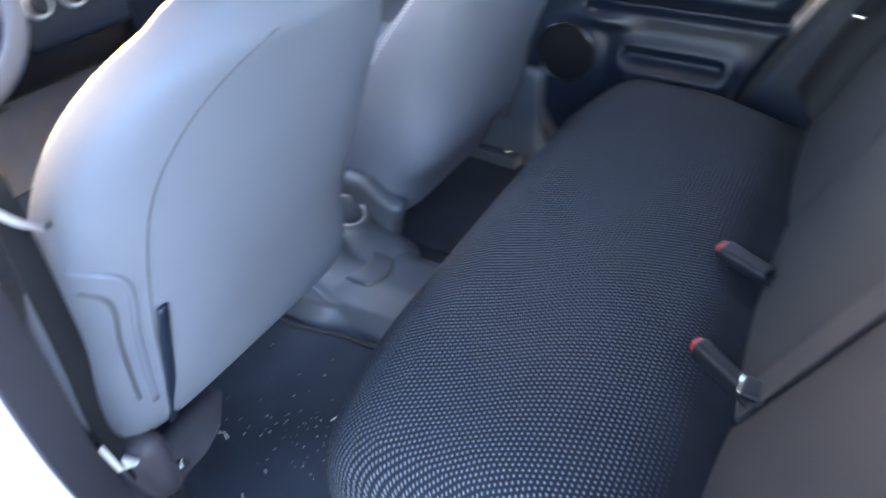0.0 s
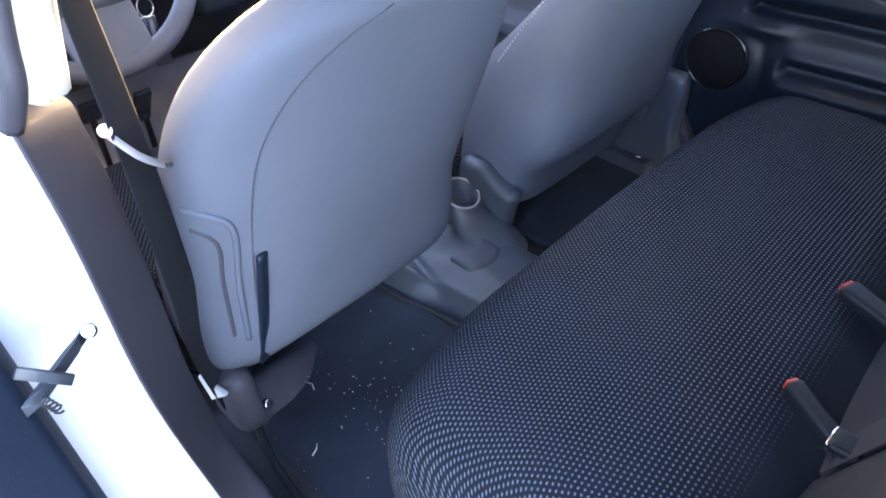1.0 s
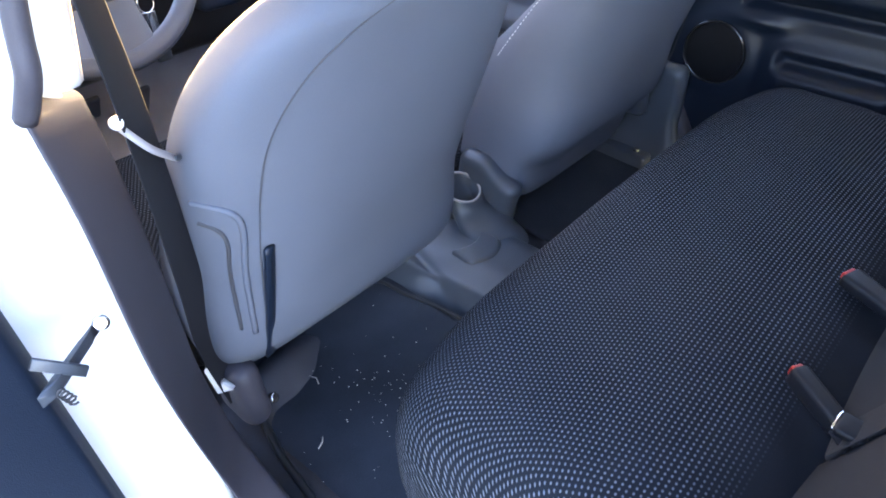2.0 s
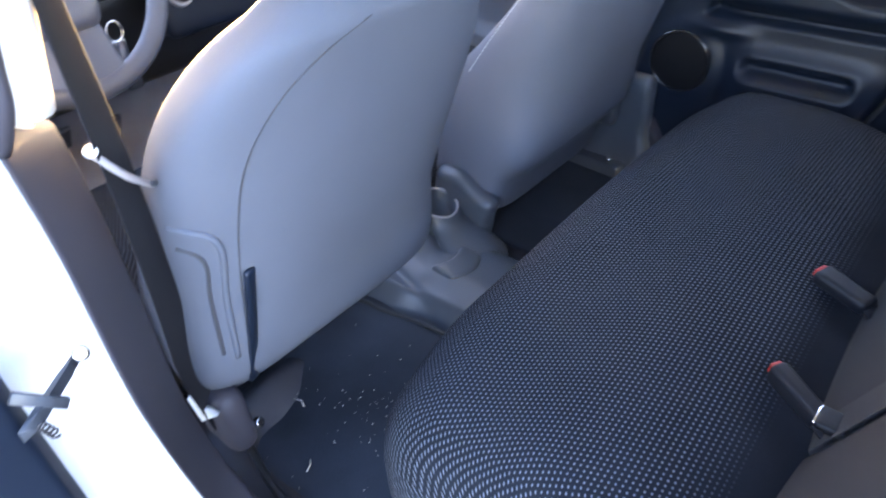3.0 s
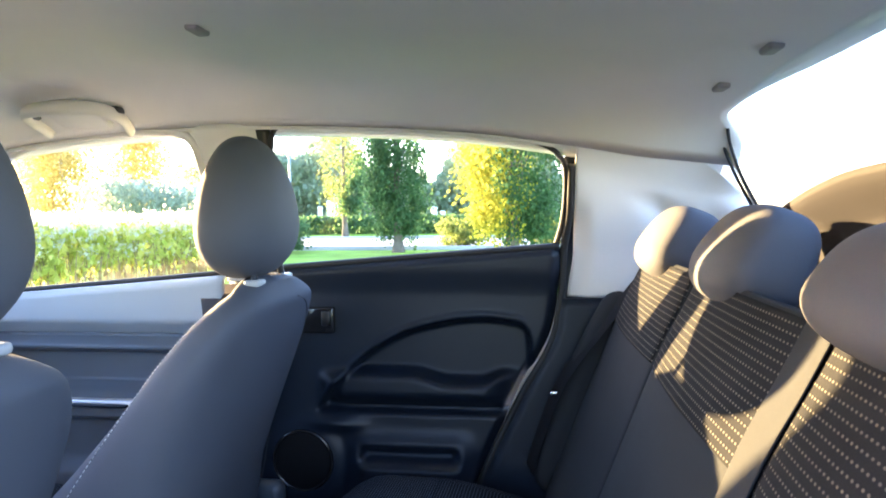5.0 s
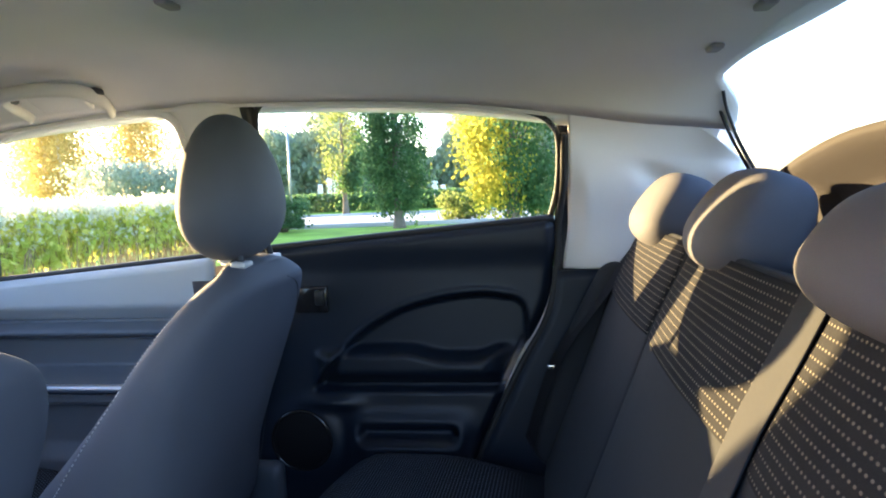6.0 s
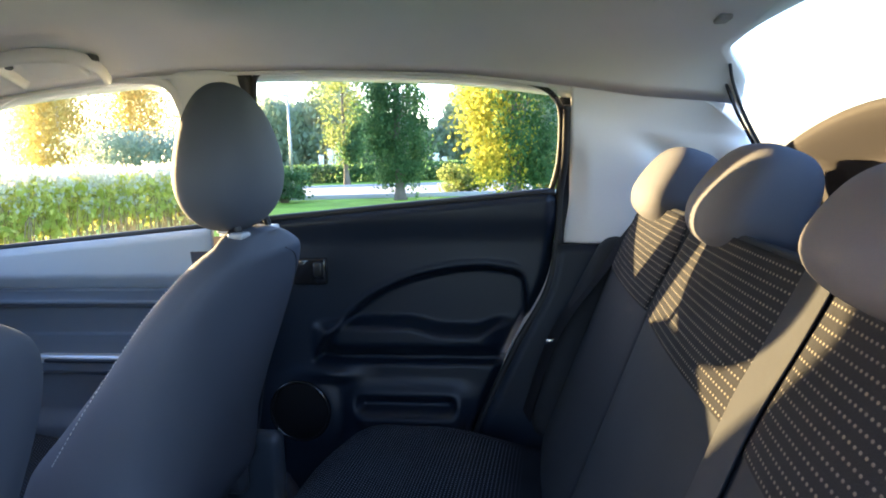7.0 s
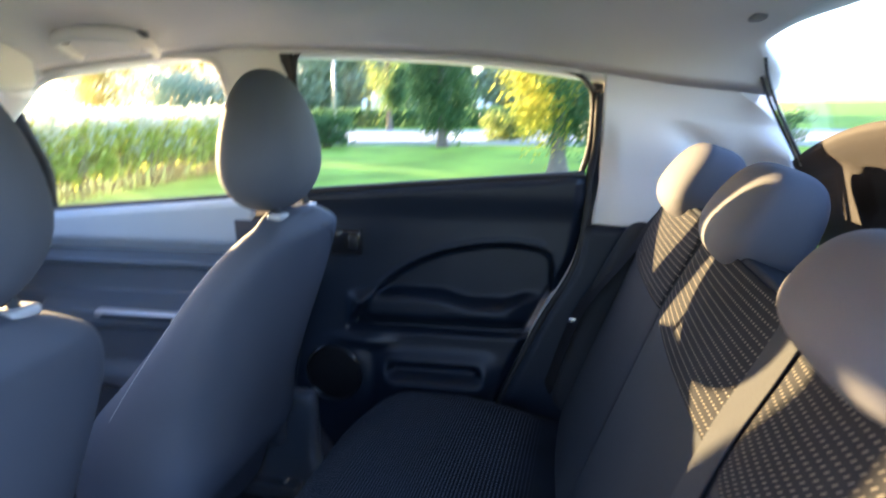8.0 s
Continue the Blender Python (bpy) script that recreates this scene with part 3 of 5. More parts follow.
arch_top = curve_of([(0.062, 0.83), (0.075, 0.885), (0.12, 0.903), (0.178, 0.907), (0.25, 0.899), (0.337, 0.876), (0.41, 0.838), (0.466, 0.791), (0.51, 0.745), (0.54, 0.70)])


def rear_trim_relief(y, z):
    """How far the rear door's moulded trim stands into the cabin, at a place on the door."""
    h = 0.0
    h += 0.012 * smooth01(0.95, 1.02, z)
    # swept recess above the armrest
    if 0.03 < y < 0.56:
        top = arch_top(y)
        inside = smooth01(0.0, 0.016, top - z) * smooth01(0.55, 0.53, y) * smooth01(0.058, 0.075, y) * smooth01(0.690, 0.705, z)
        h -= 0.036 * inside
        h += 0.005 * math.exp(-((z - top - 0.005) / 0.006) ** 2) * smooth01(0.06, 0.1, y) * smooth01(0.54, 0.5, y)
    # soft armrest pad under a wavy ledge
    wave = 0.790 - 0.018 * smooth01(0.33, 0.24, y) * smooth01(0.12, 0.18, y)
    pad = smooth01(wave + 0.004, wave - 0.020, z) * smooth01(0.688, 0.742, z)
    h += 0.046 * pad * smooth01(0.075, 0.17, y) * smooth01(0.545, 0.475, y)
    # knob of trim over the speaker, and the speaker's ring
    h += 0.018 * math.exp(-(((y - 0.500 + 0.8 * (0.672 - z)) / 0.055) ** 2 + ((z - 0.672) / 0.016) ** 2))
    d = math.hypot(y - 0.571, z - 0.586)
    h += 0.006 * smooth01(0.105, 0.070, d)
    # long lower pocket, a soft groove under a rolled lip
    h += 0.026 * bump_box(y, z, 0.20, 0.45, 0.40, 0.632, 0.035) - 0.032 * bump_box(y, z, 0.225, 0.435, 0.590, 0.618, 0.014)
    return h


def rear_door(name, label):
    """The passenger side's rear door, closed, in the car's own coordinates."""
    e = thing(name, (0.80, 0.66, 0.30), label, "door", "car doors", "structure")

    def add(pn, bm, mat, lab="", parent=None):
        for v in bm.verts:
            v.co -= Vector((0.80, 0.66, 0.30))
        return part(pn, bm, mat, parent or e, lab)

    def trim(u, v):
        z = 0.34 + (belt_line(0.3) - 0.34) * v
        yb = door_back(z)
        y = yb + (0.735 - yb) * u
        z = 0.34 + (belt_line(y) - 0.34) * v
        edge = 0.014 * (1 - smooth01(0, 0.02, y - yb)) + 0.012 * smooth01(0.72, 0.735, y)
        return Vector((flank_x(z) - 0.001 - rear_trim_relief(y, z) + edge + 0.01 * smooth01(0.98, 1.0, v), y, z))
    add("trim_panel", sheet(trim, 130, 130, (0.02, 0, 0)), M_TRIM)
    add("outer_skin", sheet(lambda u, v: Vector((0.79 + 0.02 * math.sin(3 * v) - 0.10 * smooth01(0.85, 1.0, v), door_back(0.3 + 0.75 * v) - 0.06 + (0.80 - door_back(0.3 + 0.75 * v)) * u, 0.28 + (belt_line(0.62) - 0.055 - 0.28) * v)), 16, 24, (-0.012, 0, 0)), M_PAINT, "white painted outer skin")
    sp = add("speaker_grille", disc(0.0655, 0.010, (0.6365, 0.571, 0.586), (-1, 0, 0.03), dish=-0.004), M_GRILLE, "round black speaker grille")
    add("speaker_ring", ring(0.067, 0.0042, (0.6295, 0.571, 0.586), (-1, 0, 0)), M_GLOSS, "glossy black ring", sp)
    sw = add("switch_plate", bar((0.018, 0.074, 0.058), (0.650, 0.534, 0.899), 0.004), M_GLOSS, "black window switch plate")
    add("switch_key", bar((0.010, 0.020, 0.032), (0.639, 0.514, 0.904), 0.003), M_BLACK, "raised black key", sw)
    # window frame, seals and pane
    up = [(0.657, 0.015, belt_line(0.015)), (0.625, -0.002, 1.12), (0.585, -0.006, 1.205), (0.566, 0.006, 1.237), (0.556, 0.05, 1.262), (0.552, 0.19, 1.288), (0.550, 0.33, 1.300), (0.549, 0.50, 1.310), (0.551, 0.585, 1.307), (0.575, 0.612, 1.25), (0.62, 0.650, 1.12), (0.655, 0.668, 1.01)]
    fr = add("window_frame", tube(bezier([(x + 0.012, y, z + 0.008 * smooth01(1.2, 1.28, z)) for x, y, z in up], 70), 0.006, 10), M_RUBBER, "black window frame")
    add("belt_seal", tube([(flank_x(belt_line(y)) + 0.004, y, belt_line(y) + 0.004) for y in np.linspace(0.005, 0.72, 24)], 0.008, 8), M_RUBBER, "black seal under the glass", fr)
    add("sash", sheet(lambda u, v: (lambda z: Vector((flank_x(z) + 0.016, 0.603 + 0.055 * smooth01(1.28, 1.05, z) + (0.117 - 0.055 * smooth01(1.28, 1.05, z)) * u, z)))(1.0 + (1.318 - 1.0) * v), 6, 20, (0.01, 0, 0)), M_BLACK, "black window sash", fr)
    pane = add("pane", sheet(lambda u, v: Vector((0.668 - 0.105 * v, 0.672 - 0.67 * u - 0.05 * v * (1 - u), (belt_line(0.672 - 0.67 * u) - 0.02) * (1 - v) + (roof_edge(0.672 - 0.67 * u) - 0.004) * v)), 12, 8, (0.004, 0, 0)), M_GLASS, "clear side glass")
    pane.visible_shadow = False
    return e


door_1 = rear_door("door_1", "dark trimmed rear car door with speaker, armrest and window, closed")

# the driver side's rear door stands wide open
door_2 = copy_thing(door_1, Matrix.Identity(4))
door_2.name = "door_2"
tagged(door_2, "dark trimmed rear car door standing wide open beside the seat")
for o in [c for c in door_2.children_recursive]:
    me = o.data.copy()
    for v in me.vertices:
        v.co.x = -v.co.x
    me.flip_normals()
    o.data = me
OPEN = 72.0
door_2.matrix_world = pose(-0.872, 0.62, 0.30, 0, 0, -OPEN)


def front_door(name, s, label):
    e = thing(name, (s * 0.80, 1.80, 0.30), label, "door", "car doors", "structure")

    def add(pn, bm, mat, lab="", parent=None):
        mirror(bm, s)
        for v in bm.verts:
            v.co -= Vector((s * 0.80, 1.80, 0.30))
        return part(pn, bm, mat, parent or e, lab)

    def trim(y, z):
        h = 0.030 * smooth01(0.862, 0.900, z) + 0.016 * math.exp(-((z - 0.833) / 0.011) ** 2) - 0.010 * math.exp(-((z - 0.858) / 0.006) ** 2)
        h -= 0.030 * smooth01(0.826, 0.812, z) * smooth01(0.735, 0.750, z) * smooth01(0.80, 0.86, y)
        h += 0.050 * bump_box(y, z, 0.85, 1.35, 0.672, 0.726, 0.012) + 0.03 * bump_box(y, z, 0.95, 1.6, 0.42, 0.56, 0.02)
        return Vector((flank_x(z) - 0.001 - h + 0.012 * smooth01(belt_line(y) - 0.014, belt_line(y), z), y, z))
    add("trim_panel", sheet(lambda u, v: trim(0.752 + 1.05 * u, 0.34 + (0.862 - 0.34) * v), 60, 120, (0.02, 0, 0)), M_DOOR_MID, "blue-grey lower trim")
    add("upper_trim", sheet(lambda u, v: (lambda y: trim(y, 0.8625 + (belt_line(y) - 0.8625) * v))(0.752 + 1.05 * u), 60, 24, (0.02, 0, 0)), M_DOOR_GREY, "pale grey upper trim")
    add("outer_skin", sheet(lambda u, v: Vector((0.79 + 0.02 * math.sin(3 * v) - 0.10 * smooth01(0.85, 1.0, v), 0.745 + 1.05 * u, 0.28 + (belt_line(1.6) - 0.045 - 0.28) * v)), 16, 24, (-0.012, 0, 0)), M_PAINT, "white painted outer skin")
    up = [(0.657, 0.766, 0.995), (0.62, 0.764, 1.12), (0.568, 0.764, 1.25), (0.553, 0.785, 1.300), (0.550, 0.85, 1.314), (0.550, 1.0, 1.312), (0.556, 1.16, 1.288), (0.60, 1.50, 1.14), (0.652, 1.80, 0.95)]
    fr = add("window_frame", tube(bezier([(x + 0.012, y, z) for x, y, z in up], 60), 0.010, 10), M_HEADLINER, "grey window frame")
    add("belt_seal", tube([(flank_x(belt_line(y)) + 0.004, y, belt_line(y) + 0.004) for y in np.linspace(0.76, 1.75, 24)], 0.007, 8), M_RUBBER, "black seal under the glass", fr)
    add("sash", sheet(lambda u, v: (lambda z: Vector((flank_x(z) + 0.016, 0.722 + 0.040 * u + 0.0 * u * smooth01(1.1, 1.3, z), z)))(0.99 + (1.318 - 0.99) * v), 6, 20, (0.01, 0, 0)), M_BLACK, "black window sash", fr)
    top_line = curve_of([(1.16, 1.288), (1.5, 1.14), (1.8, 0.95)])
    # unseen panel at the window's front corner, added to shade the rear bench
    add("mirror_sail", sheet(lambda u, v: (lambda y: (lambda z: Vector((flank_x(z) + 0.012, y, z)))(belt_line(y) - 0.01 + max(0.01, top_line(y) + 0.01 - belt_line(y)) * v))(1.315 + 0.445 * u), 14, 8, (0.012, 0, 0)), M_BLACK, "unseen black corner panel added to block the sun", fr)
    pull = add("door_pull", block((0.026, 0.24, 0.020), (0.594, 1.05, 0.714), 0.008, 5), M_SILVER, "silver pull handle")
    add("pull_insert", block((0.012, 0.19, 0.008), (0.580, 1.05, 0.712), 0.0035, 4), M_TRIM, "", pull)
    pane = add("pane", sheet(lambda u, v: Vector((0.668 - 0.105 * v + 0.07 * v * smooth01(0.45, 1, u), 0.80 + 0.95 * u, belt_line(0.80 + 0.95 * u) - 0.01 + (max(0.02, curve_of([(0.75, 1.30), (0.85, 1.314), (1.16, 1.288), (1.5, 1.14), (1.8, 0.95)])(0.80 + 0.95 * u) - belt_line(0.80 + 0.95 * u))) * v)), 20, 8, (0.004, 0, 0)), M_GLASS, "clear side glass")
    pane.visible_shadow = False
    return e


door_3 = front_door("door_3", 1, "grey trimmed front passenger door with silver pull, closed")
door_4 = front_door("door_4", -1, "grey trimmed driver's door, closed")

# door check strap between the open door and the jamb
ck = thing("door_check_strap", (-0.76, 0.53, 0.72), "dark metal door check strap on the jamb", "door check")
A, B = Vector((-0.705, 0.535, 0.782)), Vector((-0.764, 0.480, 0.790))
CK = Vector((-0.76, 0.53, 0.72))
part("link", loft([[A.lerp(B, k) - CK + Vector((sx * w, 0.3 * sx * w, sz * 0.006)) for sx, sz in ((-1, -1), (1, -1), (1, 1), (-1, 1))] for k, w in ((0.0, 0.002), (0.18, 0.003), (0.24, 0.0055), (0.7, 0.007), (0.86, 0.008), (1.0, 0.007))], 0.001), M_TRIM_GREY, ck, "grey steel link")
part("bolt", disc(0.007, 0.006, A - CK + Vector((0.004, -0.004, 0.006)), (0, -1, 0.4)), M_CHROME, ck, "bright bolt head")
part("bracket", loft([[B - CK + Vector((0.002 + 0.030 * k + 0.003 * sx, 0.012, 0.026 - 0.034 * k + 0.004 * sz)) + Vector((0, 0.002 * sy, 0)) for sx, sy, sz in ((-1, -1, -1), (1, -1, 1), (1, 1, 1), (-1, 1, -1))] for k in (0.0, 0.5, 1.0)], 0.001), M_TRIM_GREY, ck, "grey steel bracket")
spring = [B - CK + Vector((0.008 + 0.0035 * math.cos(i * 0.9) + 0.0002 * i, 0.002, -0.004 - 0.0006 * i + 0.0035 * math.sin(i * 0.9))) for i in range(28)]
part("spring", tube(spring, 0.0011, 6), M_BLACK, ck, "black coil spring")

# ---- hatch ----
hatch = thing("hatch_door", (0, -0.36, 1.12), "brown-grey trimmed tailgate with a large window", "tailgate")


def on_hatch(name, bm, mat, label="", parent=None):
    for v in bm.verts:
        v.co -= Vector((0, -0.36, 1.12))
    return part(name, bm, mat, parent or hatch, label)


hatch_sill = curve_of([(0.0, 1.185), (0.15, 1.178), (0.30, 1.158), (0.45, 1.128), (0.58, 1.095)])


def hatch_trim(u, v):
    x = -0.58 + 1.16 * u
    top = hatch_sill(abs(x))
    z = 0.55 + (top - 0.55) * v
    rim = 0.018 * smooth01(0.93, 0.98, v) - 0.016 * bump_box(abs(x), top - z, -1, 0.34, 0.05, 0.12, 0.012)
    return Vector((x, hatch_edge(min(z, 1.33)) - 0.015 + rim, z))


on_hatch("lower_trim", sheet(hatch_trim, 60, 60, (0, -0.03, 0)), M_HATCH)
glass = on_hatch("pane", sheet(lambda u, v: (lambda x, z: Vector((x, hatch_edge(min(z, 1.33)) - 0.030, z)))(-0.56 + 1.12 * u, hatch_sill(abs(-0.56 + 1.12 * u)) - 0.008 + (1.338 - hatch_sill(abs(-0.56 + 1.12 * u))) * v), 24, 12, (0, -0.004, 0)), M_GLASS, "clear tailgate glass")
glass.visible_shadow = False
for s in (1, -1):
    edge = [(s * 0.552, -0.368, 1.10), (s * 0.550, -0.347, 1.137), (s * 0.541, -0.312, 1.20), (s * 0.526, -0.288, 1.252), (s * 0.505, -0.276, 1.284), (s * 0.470, -0.268, 1.311), (s * 0.38, -0.272, 1.326)]
    on_hatch("window_seal", tube(bezier(edge, 40), 0.0032, 8), M_RUBBER, "black rubber window seal")
    on_hatch("window_seal", tube(bezier([(x - s * 0.020, y - 0.008, z - 0.008) for x, y, z in edge[:5]], 30), 0.0030, 8), M_RUBBER, "black rubber window seal")
    on_hatch("side_frame", mirror(sheet(lambda u, v: Vector((0.556 - 0.022 * u - 0.040 * smooth01(0.6, 1.0, v), -0.374 + 0.004 * u + 0.098 * v, 1.09 + 0.205 * v)), 4, 20, (0, -0.006, 0)), s), M_PALE, "pale inner frame of the window")
for i, x in enumerate((0.345, 0.12, -0.12)):
    c = thing("roof_clip", (x, -0.235, roof_point(x, -0.235).z), "small grey plastic clip on the headliner", "clip", "roof clips")
    part("cap", block((0.040, 0.020, 0.010), (0, 0, -0.002), 0.0045, 4), M_CLIP, c)
c = thing("roof_clip", (0.12, 0.52, roof_point(0.12, 0.52).z), "small grey plastic clip on the headliner", "clip", "roof clips")
part("cap", block((0.040, 0.020, 0.010), (0, 0, -0.002), 0.0045, 4), M_CLIP, c)
cargo = part("cargo_floor", block((1.14, 0.42, 0.04), (0, -0.40, 0.56), 0.01, 4), M_CARPET)
tagged(cargo, "black carpeted load floor behind the bench", "cargo floor", kind="structure")

# ---- rear bench ----
bench = thing("rear_bench_seat", (0, 0.0, 0.30), "dark rear bench seat in dotted cloth with three grey headrests", "seat")


def crown(p):
    w = p.copy()
    if p.z > 0:
        w.z += 0.012 * math.cos(p.x * 2.4) - 0.05 * (smooth01(0.05, -0.24, p.y))
        w.z += 0.010 * smooth01(0.10, 0.22, p.y) * (1 - abs(p.x) / 0.7)
    w.y += -0.035 * smooth01(0.30, 0.57, abs(p.x)) * smooth01(0, 0.2, p.y)
    w.y -= 0.05 * smooth01(0.0, -0.14, p.z) * smooth01(0, 0.2, p.y)
    return w


cush = part("cushion", block((1.085, 0.50, 0.24), (0.0125, 0.205, 0.195), 0.085, 26, crown), M_DOTS_CUSHION, bench, "dark cloth cushion with pale dotted weave")
REC = 21.0
back = new("backrest_frame", None)
back.parent = bench
back.matrix_local = pose(0, 0.035, 0.27, REC)
tagged(back, "reclined split backrest")
# backrest panels in the reclined frame: z up along the back, -y to the rear
panels = [(0.163, 0.575, "passenger"), (-0.248, 0.159, "middle"), (-0.575, -0.252, "driver")]


def back_shape(x0, x1):
    xm, hw = (x0 + x1) / 2, (x1 - x0) / 2

    def f(p):
        w = p.copy()
        if p.y > 0:
            w.y += 0.011 * (1 - (p.x / hw) ** 2) - 0.010 * smooth01(0.1, 0.25, p.z)
        k = smooth01(0.17, 0.27, p.z)
        w.x = p.x * (1 - 0.03 * k)
        return w
    return f


for x0, x1, nm in panels:
    pn = part("backrest", block((x1 - x0, 0.10, 0.522 if x0 > -0.3 else 0.55), ((x0 + x1) / 2, -0.05, 0.256 if x0 > -0.3 else 0.27), 0.007, 18, back_shape(x0, x1)), M_BENCH, bench, "plain dark cloth backrest section")
    pn.parent = back
    # dotted inset, a shallow pad following the crown
    def inset(u, v, x0=x0, x1=x1):
        hw = (x1 - x0) / 2
        px = (-1 + 2 * u) * (hw - 0.006)
        z = 0.378 + (0.133 if x0 > -0.3 else 0.155) * v
        pz = z - 0.27
        y = 0.0 + 0.011 * (1 - (px / hw) ** 2) - 0.010 * smooth01(0.1, 0.25, pz) + 0.003 - 0.0025 * abs(2 * u - 1) ** 16
        return Vector(((x0 + x1) / 2 + px * (1 - 0.03 * smooth01(0.17, 0.27, pz)), y, z))
    ins = part("inset", sheet(inset, 40, 20, (0, -0.004, 0)), M_DOTS_BACK, pn, "black cloth inset with pale dotted rows")
# side bolsters against the wheel arches
for s in (1, -1):
    bo = part("side_bolster", mirror(block((0.075, 0.10, 0.44), (0.590, -0.02, 0.21), 0.034, 12, lambda p: Vector((p.x - 0.02 * p.z, p.y + 0.02 * math.cos(p.z * 7), p.z))), s), M_BENCH, bench, "plain dark side bolster")
    bo.parent = back


def headrest_shape(p):
    w = p.copy()
    k = smooth01(-0.03, 0.065, p.z)
    w.x = p.x * (1 - 0.10 * k)
    w.y = p.y * (1 - 0.20 * k) - 0.008 * k
    w.z = p.z * (1 - 0.06 * (abs(p.x) / 0.11) ** 2)
    return w


for x, y, z, hw, hh in ((0.380, -0.016, 0.548, 0.222, 0.128), (0.022, -0.020, 0.552, 0.195, 0.122), (-0.345, -0.018, 0.548, 0.212, 0.098)):
    hd = part("headrest", egg((hw, 0.098 if abs(x) < 0.1 else 0.112, hh), (x, y, z), 0.62, 0.60, headrest_shape), M_HEADREST, bench, "grey cloth headrest")
    hd.parent = back
    for dx in (-0.06, 0.06):
        po = part("post", tube([(x + dx, y - 0.008, 0.44), (x + dx, y - 0.003, 0.53)], 0.006, 10), M_CHROME, hd, "bright steel post")


# ---- front seats ----
seat_half = curve_of([(-0.24, 0.236), (-0.1, 0.237), (0.08, 0.238), (0.3, 0.240), (0.6, 0.240), (0.74, 0.228), (0.84, 0.204), (0.91, 0.171), (0.96, 0.126), (0.985, 0.086), (1.0, 0.040)])
seat_thick = curve_of([(-0.24, 0.30), (0, 0.29), (0.25, 0.25), (0.5, 0.195), (0.8, 0.125), (0.93, 0.085), (0.98, 0.06), (1.0, 0.02)])


SEAT_TOP = Vector((0, -0.158, 0.464))


def seat_skin(s, a, low=-9.0):
    """A place on a front seat's backrest: s from foot to top, a round it from the +x side by the front."""
    d = SEAT_TOP.normalized()
    n = Vector((0, d.z, -d.y))
    w, t = max(0.012, seat_half(s)), max(0.012, seat_thick(s))
    ca, sa = math.cos(a), math.sin(a)
    q = 3.0 + 2.5 * smooth01(0.25, -0.1, s) if sa < 0 else 2.6
    x = w * math.copysign(abs(ca) ** (2 / q), ca)
    y = t / 2 * (1 + math.copysign(abs(sa) ** (2 / q), sa))
    y += 0.012 * math.sin(math.pi * min(1, max(0, s) * 1.1)) * (x / w) ** 2 if sa < 0 else -0.05 * (1 - (x / w) ** 2) * math.sin(math.pi * min(1, max(0, s)))
    y += 0.03 * smooth01(-0.05, -0.24, s) if sa < 0 else 0
    y += 0.022 * smooth01(0.93, 1.0, s)
    x *= 1 - 0.16 * max(0, y / t)
    if s < low + 0.015:
        k = (low + 0.015 - s) / 0.015
        x, y = x * (1 - 0.05 * k), y + (0.01 if sa < 0 else -0.01) * k
    return SEAT_TOP * s + Vector((x, 0, 0)) + n * y


def seat_back_mesh(low):
    """Backrest from its foot upwards; the rear face lies on a leaning line."""
    bm = bmesh.new()
    levels = [low, low + 0.003, low + 0.01] + [low + 0.02 + i / 34 * (0.88 - low) for i in range(34)] + [0.9 + 0.1 * math.sin(k / 12 * math.pi / 2) for k in range(13)]
    rings = [[bm.verts.new(seat_skin(s, k * math.tau / 64, low)) for k in range(64)] for s in levels]
    for A, B in zip(rings, rings[1:]):
        for k in range(64):
            bm.faces.new((A[k], A[(k + 1) % 64], B[(k + 1) % 64], B[k]))
    bm.faces.new(rings[0][::-1])
    bm.faces.new(rings[-1])
    return bm


def front_head(p):
    w = p.copy()
    k = smooth01(-0.08, 0.14, p.z)
    w.x = p.x * (1 - 0.30 * k)
    w.y = p.y * (1 - 0.26 * k) - 0.006 * math.cos(p.z * 12)
    return w


